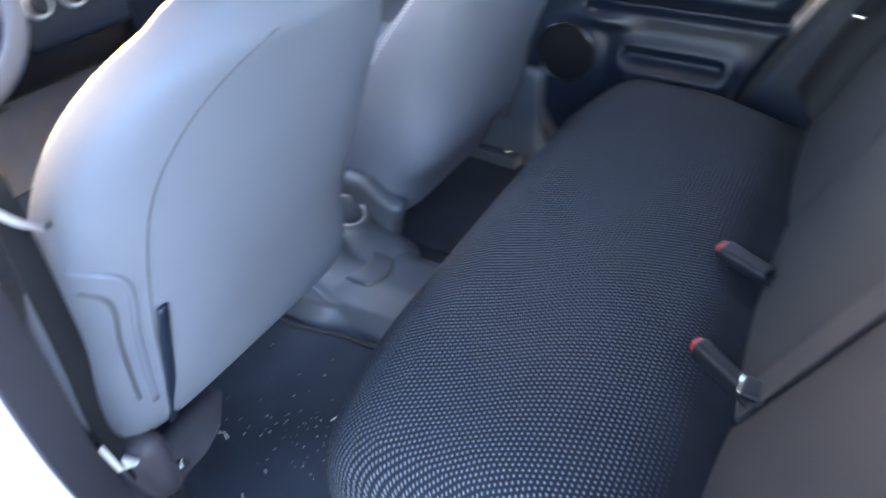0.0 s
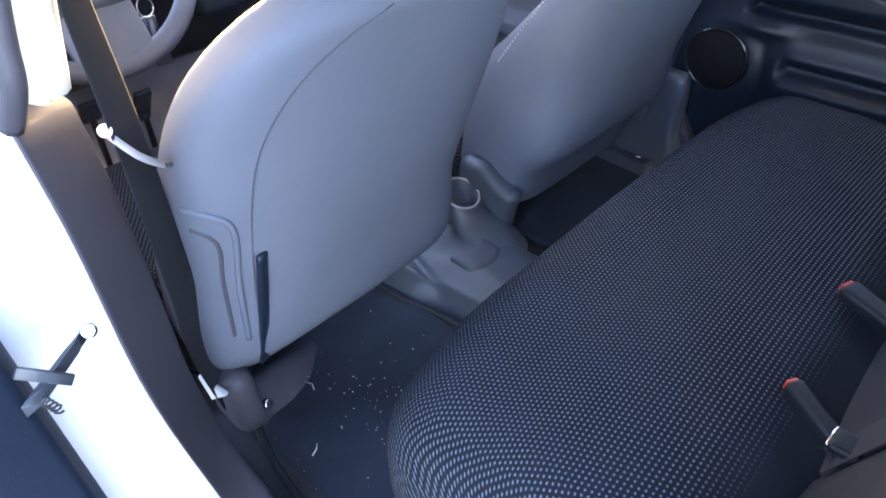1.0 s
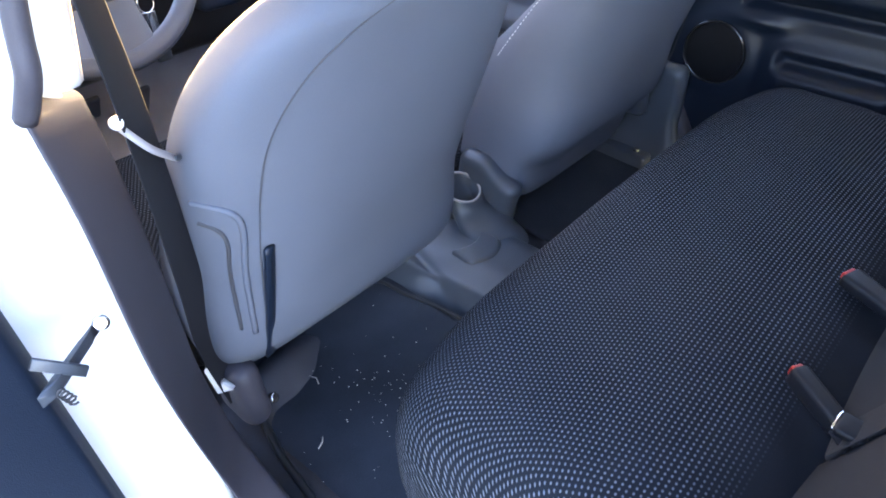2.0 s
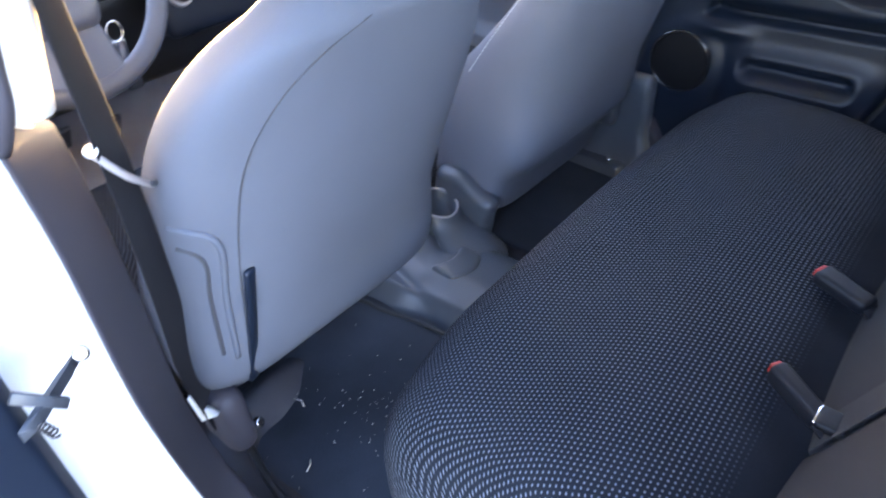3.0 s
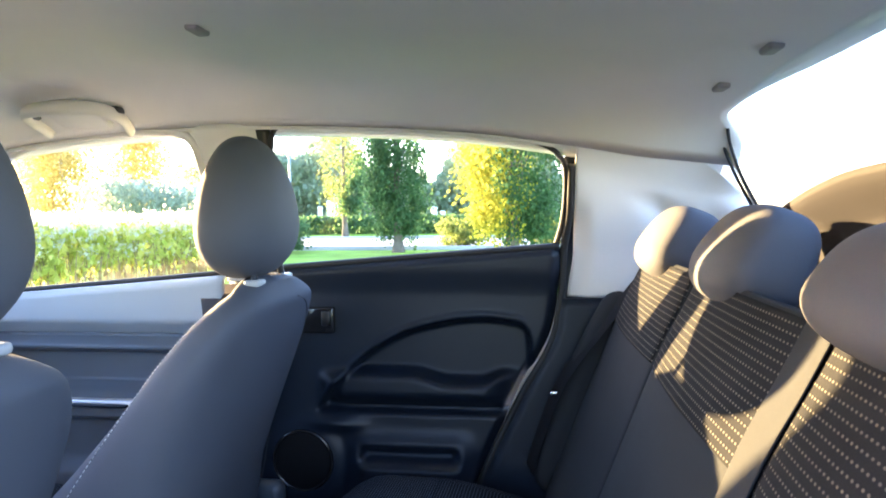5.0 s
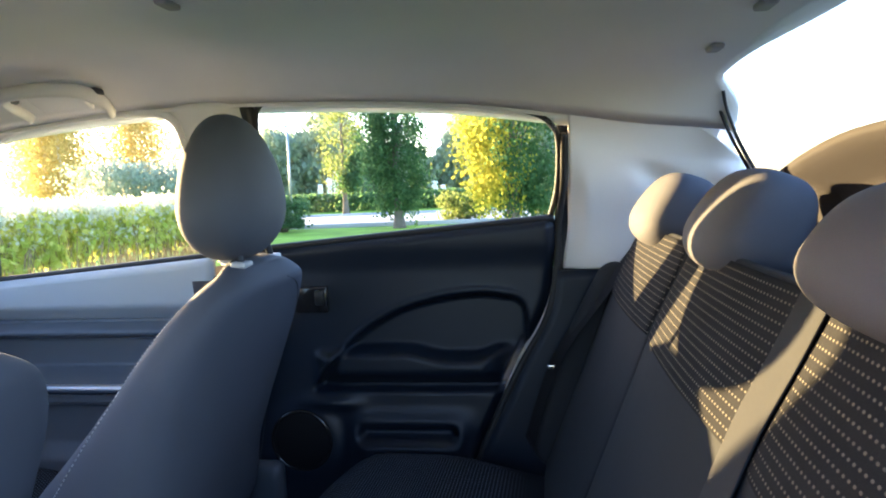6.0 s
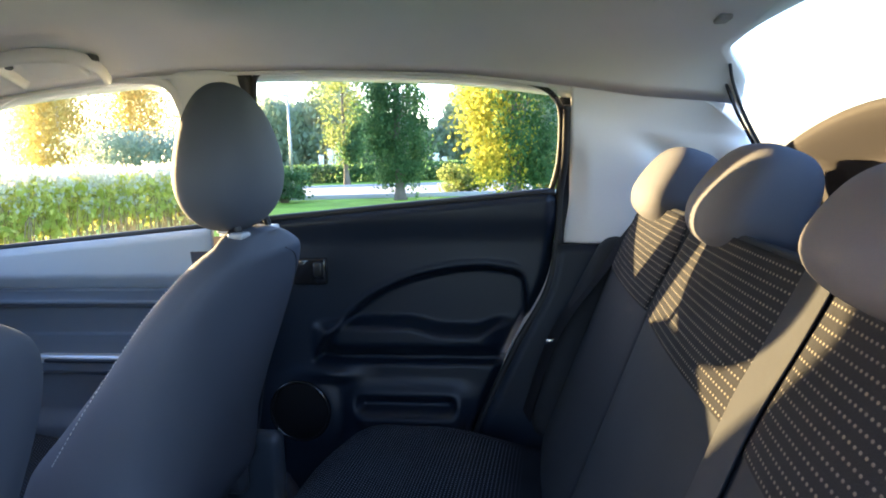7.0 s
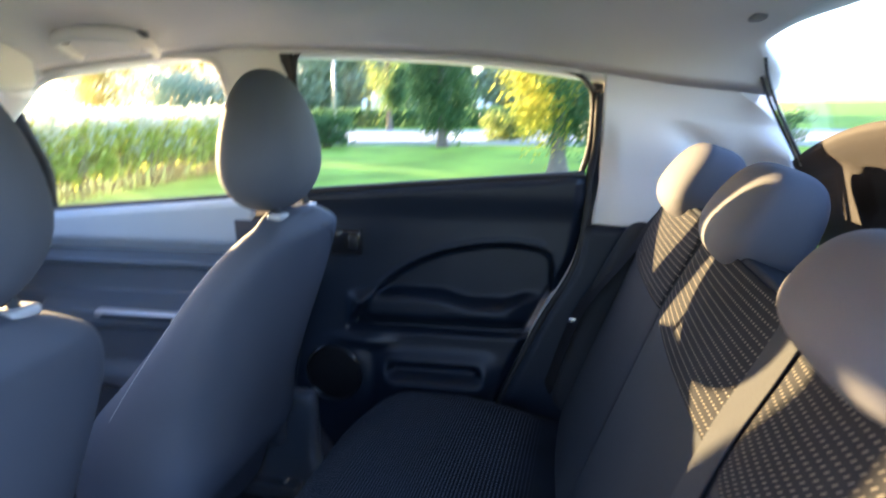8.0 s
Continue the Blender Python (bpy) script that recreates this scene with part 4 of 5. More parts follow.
def front_seat(name, x, s, label):
    """s: the side, +1 or -1, on which the door is."""
    e = thing(name, (x, 0.625, 0.295), label, "seat", "front seats")
    UP = 0.255
    def shift(bm, v=(0, 0, UP)):
        for q in bm.verts:
            q.co += Vector(v)
        return bm
    br = part("backrest", shift(seat_back_mesh(-0.24 if s < 0 else -0.40)), M_SEAT, e, "grey cloth backrest")
    hx = -0.034 if s > 0 else 0.012
    hd = part("headrest", egg((0.250, 0.150, 0.240), (hx, -0.082, 0.851 if s > 0 else 0.845), 0.86, 0.80, front_head), M_SEAT, e, "grey cloth headrest")
    for dx in ((-0.040, 0.082) if s > 0 else (-0.045, 0.065)):
        po = part("post", tube([(hx + dx, -0.118, 0.70), (hx + dx * 0.9, -0.090, 0.82)], 0.006, 12), M_TRIM_GREY, hd, "grey post")
        part("post_sleeve", block((0.034, 0.026, 0.011), (hx + dx, -0.112, 0.7265), 0.0045, 4), M_SLEEVE, br, "pale grey plastic post sleeve")
    def cush_shape(p):
        w = p.copy()
        w.z += 0.03 * smooth01(0.12, 0.24, abs(p.x)) * (1 if p.z > 0 else 0) + 0.05 * smooth01(-0.2, 0.25, p.y)
        return w
    part("cushion", block((0.44, 0.40, 0.14), (0, 0.44, 0.145), 0.06, 14, cush_shape), M_DOTS_CUSHION, e, "dark dotted cloth cushion")
    for dx in (-0.17, 0.17):
        rl = part("rail", bar((0.035, 0.55, 0.035), (dx, 0.50, 0.045), 0.005), M_BLACK, e, "black steel seat rail")
        part("rail_bracket", bar((0.04, 0.05, 0.10), (dx, 0.30, 0.09), 0.006), M_BLACK, rl)
    # recliner cover at the hinge, on the tunnel side
    if s > 0:
        part("recliner_cover", block((0.05, 0.155, 0.145), (-s * 0.226, 0.150, 0.108), 0.026, 10, lambda p: Vector((p.x, p.y + 0.02 * smooth01(0.07, -0.07, p.z), p.z - 0.035 * smooth01(0.02, -0.06, p.y) * smooth01(-0.02, 0.07, p.z)))), M_TRIM_GREY, e, "grey plastic recliner cover")
        part("recliner_cover", block((0.04, 0.10, 0.12), (s * 0.222, 0.10, 0.185), 0.020, 8), M_TRIM_GREY, e, "grey plastic recliner cover")
    part("base_cover", block((0.40, 0.34, 0.10), (0, 0.42, 0.055), 0.03, 6), M_BLACK, e, "black seat base")
    return e, br, hd


driver, driver_back, _ = front_seat("front_seat", -0.345, -1, "grey cloth driver's seat with headrest and seam-edged back")
passenger, passenger_back, _ = front_seat("front_seat", 0.345, 1, "grey cloth front passenger seat with headrest")

# ---- seams and small fittings of the driver's seat ----
def seat_surface(u, z, off=0.002):
    """A place on the rear face of a front seat: u from -1 to 1 across, z over the backrest's foot; in the seat's own coordinates."""
    s = z / SEAT_TOP.z
    q = 3.0 + 2.5 * smooth01(0.25, -0.1, s)
    ca = math.copysign(min(0.999, abs(u)) ** (q / 2), u)
    p = seat_skin(s, -math.acos(ca))
    return p - Vector((0, SEAT_TOP.z, -SEAT_TOP.y)).normalized() * off + Vector((0, 0, 0.255))


M_SEAM = material("dark seam thread", (0.04, 0.04, 0.045), 0.8, 0.1, 30, 0.1)
for back_part, sg in ((driver_back, -1), (passenger_back, 1)):
    part("seam", tube(bezier([seat_surface(sg * u, z, 0.0006) for u, z in ((0.73, -0.10), (0.72, 0.02), (0.71, 0.15), (0.715, 0.26), (0.70, 0.33), (0.63, 0.385), (0.48, 0.42), (0.2, 0.438))], 40), 0.0009, 6), M_SEAM, back_part, "dark stitched seam")
bm = bmesh.new()
run = bezier([seat_skin(k, radians(a)) + Vector((-0.0006, -0.0006, 0.2555)) for k, a in ((0.15, 158), (0.35, 157), (0.55, 155), (0.70, 152), (0.82, 150), (0.90, 148))], 240)
for i in range(0, 236, 4):
    tube(run[i:i + 3], 0.0011, 5, bm=bm)
part("stitching", bm, M_SLEEVE, passenger_back, "pale stitches along the edge")
flap = part("side_flap", ribbon([seat_surface(-0.70, -0.05, 0.004), seat_surface(-0.69, 0.06, 0.004), seat_surface(-0.68, 0.17, 0.004)], 0.014, 0.005, (1, 0.2, 0), 16), M_TRIM, driver_back, "dark grey elastic edge flap")
part("side_panel", tube(bezier([seat_surface(u, z, 0.001) for u, z in [(-0.78, 0.02), (-0.78, 0.12), (-0.785, 0.20), (-0.82, 0.230), (-0.90, 0.240), (-0.97, 0.236)]], 30), 0.004, 8), M_SEAT, driver_back, "raised welt of the side panel")
part("side_panel", tube(bezier([seat_surface(u, z, 0.001) for u, z in [(-0.845, 0.03), (-0.845, 0.12), (-0.85, 0.180), (-0.885, 0.203), (-0.95, 0.208)]], 30), 0.0025, 8), M_SEAM, driver_back, "inner groove of the side panel")

# belt guide strap on the driver's seat, with its snap button
guide = thing("belt_guide", (-0.58, 0.61, 0.84), "pale strap belt guide snapped to the driver's seat", "belt guide")
GB = Vector((-0.58, 0.61, 0.84))
part("strap", ribbon([p - GB for p in (Vector((-0.570, 0.592, 0.866)), Vector((-0.586, 0.566, 0.886)), Vector((-0.605, 0.553, 0.908)), Vector((-0.622, 0.560, 0.935)))], 0.0065, 0.002, ((0.1, 0.6, 0.8), (0.9, 0.3, 0.2)), 20), M_CLIP, guide, "pale grey strap")
part("snap_button", disc(0.0056, 0.004, Vector((-0.622, 0.556, 0.936)) - GB, (0.1, -0.8, 0.5)), M_WHITE, guide, "white snap button")
part("seat_loop", tube(bezier([Vector(p) - GB for p in ((-0.562, 0.600, 0.862), (-0.570, 0.588, 0.868), (-0.578, 0.577, 0.876))], 8), lambda k: 0.0035 - 0.001 * k, 8), M_TRIM_GREY, guide, "grey loop in the seat cloth")

# driver's belt: from the pillar down past the guide to the floor anchor
def belt_thing(name, at, label):
    return thing(name, at, label, "seat belt", "seat belts")


b1 = belt_thing("seat_belt", (-0.54, 0.70, 0.36), "dark driver's seat belt hanging along the door pillar")
O = Vector((-0.54, 0.70, 0.36))
part("webbing", ribbon([p - O for p in (Vector((-0.612, 0.540, 1.26)), Vector((-0.610, 0.550, 1.055)), Vector((-0.600, 0.574, 0.916)), Vector((-0.585, 0.628, 0.72)), Vector((-0.573, 0.675, 0.565)), Vector((-0.552, 0.688, 0.43)))], 0.047, 0.0015, ((0.55, 0.8, 0), (0.9, 0.3, 0.2)), 50), M_BELT, b1)
part("anchor_cover", block((0.046, 0.080, 0.115), Vector((-0.548, 0.690, 0.437)) - O, 0.022, 8, lambda p: Vector((p.x, p.y * (1 + 0.2 * smooth01(0.05, -0.05, p.z)), p.z))), M_PILLAR, b1, "rounded grey anchor cover")
part("anchor_bolt", disc(0.008, 0.008, Vector((-0.522, 0.660, 0.408)) - O, (0.4, -0.8, 0.4)), M_CHROME, b1, "bright bolt")
bm = bmesh.new()
tri = [Vector(p) - O for p in ((-0.578, 0.73, 0.462), (-0.578, 0.641, 0.492), (-0.578, 0.706, 0.429))]
va = [bm.verts.new(p) for p in tri]
vb = [bm.verts.new(p + Vector((0.008, 0.004, 0.0))) for p in tri]
bm.faces.new(va)
bm.faces.new(vb[::-1])
for k in range(3):
    bm.faces.new((va[k], vb[k], vb[(k + 1) % 3], va[(k + 1) % 3]))
bmesh.ops.bevel(bm, geom=list(bm.edges), offset=0.002, segments=2, affect="EDGES", profile=0.5)
part("cover_plate", bm, M_WHITE, b1, "white triangular plastic plate")
part("shoulder_anchor", block((0.03, 0.06, 0.05), Vector((-0.60, 0.55, 1.26)) - O, 0.012, 6), M_TRIM_GREY, b1)

# bench belts and buckles, in front of the reclined back
def back_point(x, z, off=0.008):
    """On the bench's front face: x across, z along the recline from the foot."""
    q = Matrix.Translation((0, 0.035, 0.57)) @ pose(0, 0, 0, REC)
    return q @ Vector((x, 0.0 + off, z))


b2 = belt_thing("seat_belt", (-0.2, 0.0, 0.60), "grey centre seat belt lying down the bench backrest")
O = Vector((-0.2, 0.0, 0.60))
part("webbing", ribbon([back_point(x, z, 0.0066 - 0.010 * smooth01(0.37, 0.52, z)) - O for x, z in ((-0.244, 0.512), (-0.242, 0.46), (-0.240, 0.40), (-0.240, 0.32), (-0.238, 0.24), (-0.238, 0.10), (-0.238, 0.03))], 0.047, 0.0016, (1, 0.02, 0), 80), M_BELT_GREY, b2, smooth=False)
part("outlet", block((0.055, 0.02, 0.012), back_point(-0.242, 0.512, -0.016) - O, 0.005, 5), M_TRIM, b2, "grey plastic belt outlet")
b3 = belt_thing("seat_belt", (0.58, 0.0, 0.60), "dark outer seat belt beside the passenger-side backrest")
O = Vector((0.58, 0.0, 0.60))
part("webbing", ribbon([Vector(p) - O for p in ((0.520, -0.145, 1.01), (0.548, -0.075, 0.91), (0.575, 0.01, 0.78), (0.600, 0.07, 0.60))], 0.047, 0.0016, ((1, 0.25, 0), (1, 0.35, 0.1)), 30), M_BELT, b3)
part("tongue", bar((0.004, 0.022, 0.010), Vector((0.572, 0.018, 0.766)) - O, 0.002), M_CHROME, b3, "bright steel tongue")
part("tongue", bar((0.028, 0.006, 0.003), Vector((-0.238, 0.036, 0.630)) - Vector((-0.2, 0.0, 0.60)), 0.002), M_CHROME, b2, "bright steel tongue")
part("tongue_grip", block((0.030, 0.030, 0.010), Vector((-0.242, 0.022, 0.632)) - Vector((-0.2, 0.0, 0.60)), 0.0045, 4), M_BUCKLE, b2, "black tongue grip")


def buckle(x, y, z, ang, label, wide=0.030, high=0.020):
    e = thing("belt_buckle", (x, y, z), label, "buckle", "belt buckles", rot=(6, 0, ang))
    bd = part("body", block((wide, 0.072, high), (0, -0.036, 0), 0.007, 6, lambda p: Vector((p.x * (1 + 0.12 * smooth01(-0.02, 0.036, p.y)), p.y, p.z))), M_BUCKLE, e)
    part("button", block((wide * 0.7, 0.008, high * 0.6), (0, -0.001, 0.002), 0.0035, 4), M_RED, bd, "red release button")
    part("stalk", ribbon([(0, -0.07, -0.002), (0, -0.095, -0.006), (0, -0.12, -0.02)], 0.024, 0.004, (1, 0, 0), 10), M_BELT, e)
    return e


buckle(-0.198, 0.092, 0.625, -31, "black belt buckle with red button, standing on edge over the cushion", 0.021, 0.026)
buckle(0.008, 0.104, 0.618, -20, "black belt buckle with red button, lying on the cushion")

# ---- floor: mats, tunnel console, litter ----
mat_outline = part("floor_mat", block((0.42, 0.62, 0.014), (-0.365, 0.745, 0.304), 0.006, 20, lambda p: Vector((p.x, p.y, p.z + 0.004 * noise.noise(p * 9) + 0.006 * smooth01(0.15, 0.21, abs(p.x))))), M_MAT)
tagged(mat_outline, "dark rear floor mat with crumbs on it", "floor mat", "floor mats")
part("binding", tube(bezier([(-0.200, 0.90, 0.316), (-0.192, 0.84, 0.318), (-0.176, 0.80, 0.318), (-0.172, 0.755, 0.317), (-0.156, 0.68, 0.317), (-0.148, 0.60, 0.316), (-0.146, 0.46, 0.315)], 40), 0.0038, 8), M_RUBBER, mat_outline, "dark sewn edge")
mat2 = part("floor_mat", block((0.42, 0.62, 0.014), (0.365, 0.745, 0.304), 0.006, 20, lambda p: Vector((p.x, p.y, p.z + 0.004 * noise.noise(p * 9)))), M_MAT)
tagged(mat2, "dark rear floor mat under the passenger seat", "floor mat", "floor mats")

console = thing("centre_console", (0, 0.8, 0.295), "grey plastic tunnel console with a rear cup holder", "console")


tunnel_l = curve_of([(0.48, -0.138), (0.60, -0.141), (0.70, -0.150), (0.745, -0.166), (0.80, -0.170), (0.84, -0.182), (1.25, -0.180)])


def tunnel(u, v):
    y = 0.48 + 0.77 * v
    xl, xr = tunnel_l(y), 0.105 + 0.02 * smooth01(0.8, 0.9, y)
    x = xl + (xr - xl) * u
    z = 0.300 + 0.046 * smooth01(0.0, 0.045, x - xl) * smooth01(0.0, 0.035, xr - x)
    z += 0.012 * smooth01(0.04, 0.11, x - xl) * smooth01(0.01, 0.06, xr - x) + 0.05 * smooth01(0.88, 1.15, y)
    z += 0.016 * math.exp(-((x + 0.142) / 0.025) ** 2 - ((y - 0.80) / 0.05) ** 2) - 0.006 * math.exp(-((x + 0.105 - 0.25 * (y - 0.75)) / 0.010) ** 2) * smooth01(0.95, 0.85, y)
    return Vector((x, y - 0.8, z - 0.295))


part("tunnel_cover", sheet(tunnel, 60, 90, (0, 0, -0.012)), M_TRIM_GREY, console)


def cup_pod():
    bm = bmesh.new()
    prof = [(0.070, 0.0, -0.090), (0.058, 0.040, -0.066), (0.047, 0.072, -0.036), (0.0415, 0.105, -0.010), (0.0405, 0.122, 0.0), (0.0398, 0.127, 0.0), (0.0365, 0.127, 0.0), (0.035, 0.122, 0.0), (0.033, 0.03, 0.0), (0.0, 0.028, 0.0)]
    rows = []
    for r, z, dy in prof:
        rows.append([bm.verts.new((r * math.cos(k * math.tau / 32), r * math.sin(k * math.tau / 32) + dy, z)) for k in range(32)] if r else [bm.verts.new((0, dy, z))])
    for A, B in zip(rows, rows[1:]):
        for k in range(32):
            vs = list(dict.fromkeys([A[k % len(A)], A[(k + 1) % len(A)], B[(k + 1) % len(B)], B[k % len(B)]]))
            if len(vs) > 2:
                bm.faces.new(vs)
    for v in bm.verts:
        v.co.z += 0.42 * v.co.y * smooth01(0.06, 0.125, v.co.z)
        v.co += Vector((0.059, 0.004, 0.038 * smooth01(0.10, 0.0, v.co.z)))
    return bm


part("cup_holder", cup_pod(), M_TRIM_GREY, console, "round grey cup holder")
# pale ring paints the highlight along the cup's rim
part("cup_rim", ring(0.0395, 0.0026, (0.059, 0.004, 0.127), (0, -0.42, 1)), M_CLIP, console, "pale rim coloured as a highlight")
part("foot_step", block((0.095, 0.055, 0.022), (-0.011, -0.104, 0.060), 0.009, 8, lambda p: Vector((p.x, p.y - 9.0 * (0.0475 ** 2 - p.x ** 2) + 0.010, p.z + 0.10 * p.y))), M_TRIM_GREY, console, "curved step at the cup holder's foot")
part("handbrake", tube(bezier([(0.0, 0.25, 0.08), (0, 0.33, 0.15), (0, 0.45, 0.20)], 12), 0.014, 10), M_BLACK, console, "black handbrake lever")
part("gear_gaiter", block((0.09, 0.10, 0.06), (0, 0.62, 0.10), 0.025, 6), M_BLACK, console)
gl = part("gear_lever", tube([(0, 0.62, 0.12), (0, 0.64, 0.24)], 0.008, 10), M_CHROME, console, "bright gear lever")
part("gear_knob", block((0.045, 0.045, 0.06), (0, 0.64, 0.26), 0.02, 6), M_BLACK, gl)

bm = bmesh.new()
rng = random.Random(5)
for _ in range(110):
    x, y = rng.uniform(-0.55, -0.18), rng.uniform(0.48, 0.95)
    if rng.random() < 0.5:
        x, y = rng.gauss(-0.36, 0.04), rng.gauss(0.60, 0.05)
    r = rng.uniform(0.0003, 0.0010) * (1.8 if rng.random() < 0.08 else 1)
    bmesh.ops.create_icosphere(bm, subdivisions=1, radius=r, matrix=Matrix.Translation((x, y, 0.3135)) @ Matrix.Diagonal((rng.uniform(0.7, 1.6), rng.uniform(0.7, 1.6), 0.6, 1)))
for x, y, a in ((-0.50, 0.60, 0.3), (-0.42, 0.70, 1.2), (-0.30, 0.56, 2.0)):
    tube([(x, y, 0.314), (x + 0.012 * math.cos(a), y + 0.012 * math.sin(a), 0.317), (x + 0.022 * math.cos(a + .3), y + 0.022 * math.sin(a + .3), 0.314)], 0.0009, 6, bm=bm)
litter = part("crumbs", bm, M_CRUMB, None)
tagged(litter, "pale crumbs and straw scattered on the mat", "crumbs", kind="stuff")
# loose dark cable and pale plate by the sill
cab = part("cable", tube(bezier([(-0.545, 0.655, 0.375), (-0.56, 0.60, 0.37), (-0.565, 0.56, 0.365), (-0.572, 0.50, 0.362)], 24), 0.006, 8), M_BLACK)
tagged(cab, "black cable lying along the door sill", "cable")
# covers by the far sill
cov = part("rail_cover", block((0.050, 0.20, 0.040), (0.553, 0.735, 0.318), 0.008, 6, lambda p: Vector((p.x + 0.08 * p.y, p.y, p.z))), M_TRIM_GREY)
part("bolt", disc(0.007, 0.006, (0.548, 0.672, 0.337), (0, 0, 1)), M_CHROME, cov, "bright bolt head")
tagged(cov, "grey plastic seat rail cover on the carpet", "rail cover")
kick = part("kick_trim", block((0.045, 0.17, 0.26), (0.605, 0.69, 0.42), 0.03, 8, lambda p: Vector((p.x - 0.03 * smooth01(0.02, -0.12, p.z), p.y * (1 + 0.5 * smooth01(0, -0.13, p.z)), p.z))), M_TRIM_GREY)
tagged(kick, "grey plastic foot trim of the door pillar", "pillar trim", kind="structure")

toe = part("toe_board", sheet(lambda u, v: Vector((-0.60 + 1.2 * u, 1.58 + 0.36 * v, 0.305 + 0.40 * v ** 1.2 + 0.004 * noise.noise((u * 20, v * 8, 3)))), 30, 16, (0, 0.01, -0.02)), M_CARPET_LIT)
tagged(toe, "grey carpeted slope of the front footwell, toned as lit", "footwell", kind="structure")
front_mat = part("floor_mat", block((0.40, 0.50, 0.014), (-0.375, 1.38, 0.306), 0.006, 16, lambda p: Vector((p.x, p.y, p.z + 0.003 * noise.noise(p * 9)))), M_CARPET_LIT)
tagged(front_mat, "grey carpet mat in the driver's footwell, toned as lit", "floor mat", "floor mats")

# ---- dashboard ----
dash = thing("dashboard", (0, 1.45, 0.60), "dark dashboard with silver radio and knobs", "dashboard")
O = Vector((0, 1.45, 0.60))


def on_dash(name, bm, mat, label="", parent=None):
    for v in bm.verts:
        v.co -= O
    return part(name, bm, mat, parent or dash, label)


on_dash("upper_pad", block((1.30, 0.50, 0.22), (0, 1.66, 0.87), 0.07, 16, lambda p: Vector((p.x, p.y + 0.10 * smooth01(0, -0.1, p.z) * (1 if p.y < 0 else 0) - 0.03 * math.cos(p.x * 3), p.z))), M_BLACK)
on_dash("lower_panel", block((1.28, 0.30, 0.24), (0, 1.64, 0.70), 0.05, 12), M_BLACK)
on_dash("glovebox_lid", block((0.42, 0.03, 0.20), (0.38, 1.465, 0.66), 0.014, 8), M_TRIM, "dark glovebox lid")
stack = on_dash("console_panel", block((0.24, 0.07, 0.30), (-0.01, 1.40, 0.86), 0.02, 10, lambda p: Vector((p.x, p.y + 0.12 * p.z, p.z))), M_TRIM, "dark centre stack")
on_dash("radio", block((0.20, 0.02, 0.085), (-0.01, 1.372, 0.905), 0.006, 6), M_SILVER, "silver radio front", stack)
on_dash("display", bar((0.12, 0.006, 0.022), (-0.01, 1.359, 0.932), 0.002), M_ORANGE, "amber display", stack)
for x in (-0.085, -0.01, 0.065):
    on_dash("climate_knob", disc(0.019, 0.024, (x, 1.362, 0.80), (0, -1, 0.1)), M_BLACK, "round dark climate knob", stack)
    on_dash("knob_ring", ring(0.024, 0.0055, (x, 1.352, 0.801), (0, -1, 0.1)), M_SILVER, "silver ring of the climate knob", stack)
    on_dash("radio_key", bar((0.03, 0.008, 0.012), (x, 1.360, 0.893), 0.002), M_TRIM_GREY, "", stack)
for x in (-0.07, 0.05):
    on_dash("vent", block((0.10, 0.03, 0.05), (x, 1.39, 1.0), 0.01, 5), M_SILVER, "silver-edged vent", stack)

wheel = thing("steering_wheel", (-0.425, 1.13, 0.945), "grey three-spoke steering wheel", "steering wheel", rot=(62, 0, 0))
part("rim", ring(0.178, 0.0165, (0, 0, 0), (0, 0, 1), sides=56), M_WHEEL, wheel)
part("hub", block((0.190, 0.160, 0.060), (0, -0.010, -0.018), 0.028, 8, lambda p: Vector((p.x * (1 - 0.25 * smooth01(0.02, -0.07, p.y)), p.y, p.z + 0.008 * math.cos(p.x * 14)))), M_WHEEL, wheel)
for a, w in ((8, 0.045), (172, 0.045), (270, 0.120)):
    ca, sa = math.cos(radians(a)), math.sin(radians(a))
    part("spoke", ribbon([(ca * 0.05, sa * 0.05, -0.016), (ca * 0.11, sa * 0.11, -0.012), (ca * 0.172, sa * 0.172, 0)], w, 0.018, (-sa, ca, 0), 12), M_WHEEL, wheel)
col = part("column_shroud", block((0.12, 0.11, 0.26), (0, -0.005, -0.18), 0.03, 6), M_TRIM, wheel, "dark column shroud")
keys = thing("key_ring", (-0.325, 1.16, 0.86), "bright keys hanging from the ignition", "keys")
part("split_ring", ring(0.016, 0.0016, (0, -0.01, -0.03), (0.3, -1, 0.1)), M_CHROME, keys)
part("key", bar((0.006, 0.03, 0.022), (-0.015, 0.0, 0.0), 0.002), M_BLACK, keys, "black key head")
part("key", bar((0.014, 0.002, 0.05), (0.004, -0.012, -0.07), 0.001), M_CHROME, keys)
part("key", bar((0.010, 0.002, 0.045), (-0.008, -0.008, -0.068), 0.001), M_CHROME, keys)
part("fob", block((0.028, 0.010, 0.045), (0.006, -0.006, -0.11), 0.005, 5), M_TRIM_GREY, keys, "grey fob")
for i, (x, h) in enumerate(((-0.22, 0.46), (-0.34, 0.49), (-0.44, 0.49))):
    pd = thing("pedal", (x, 1.62, h), "dark pedal with ribbed rubber pad", "pedal", "pedals", rot=(-55, 0, 0))
    part("pad", block((0.055 if i else 0.045, 0.075 if i else 0.12, 0.014), (0, 0, 0), 0.006, 5), M_TRIM_GREY, pd, "ribbed rubber pad")
    part("arm", tube(bezier([(0, 0.02, -0.01), (0, 0.08, -0.05), (0, 0.16, -0.10)], 8), 0.008, 8), M_BLACK, pd)

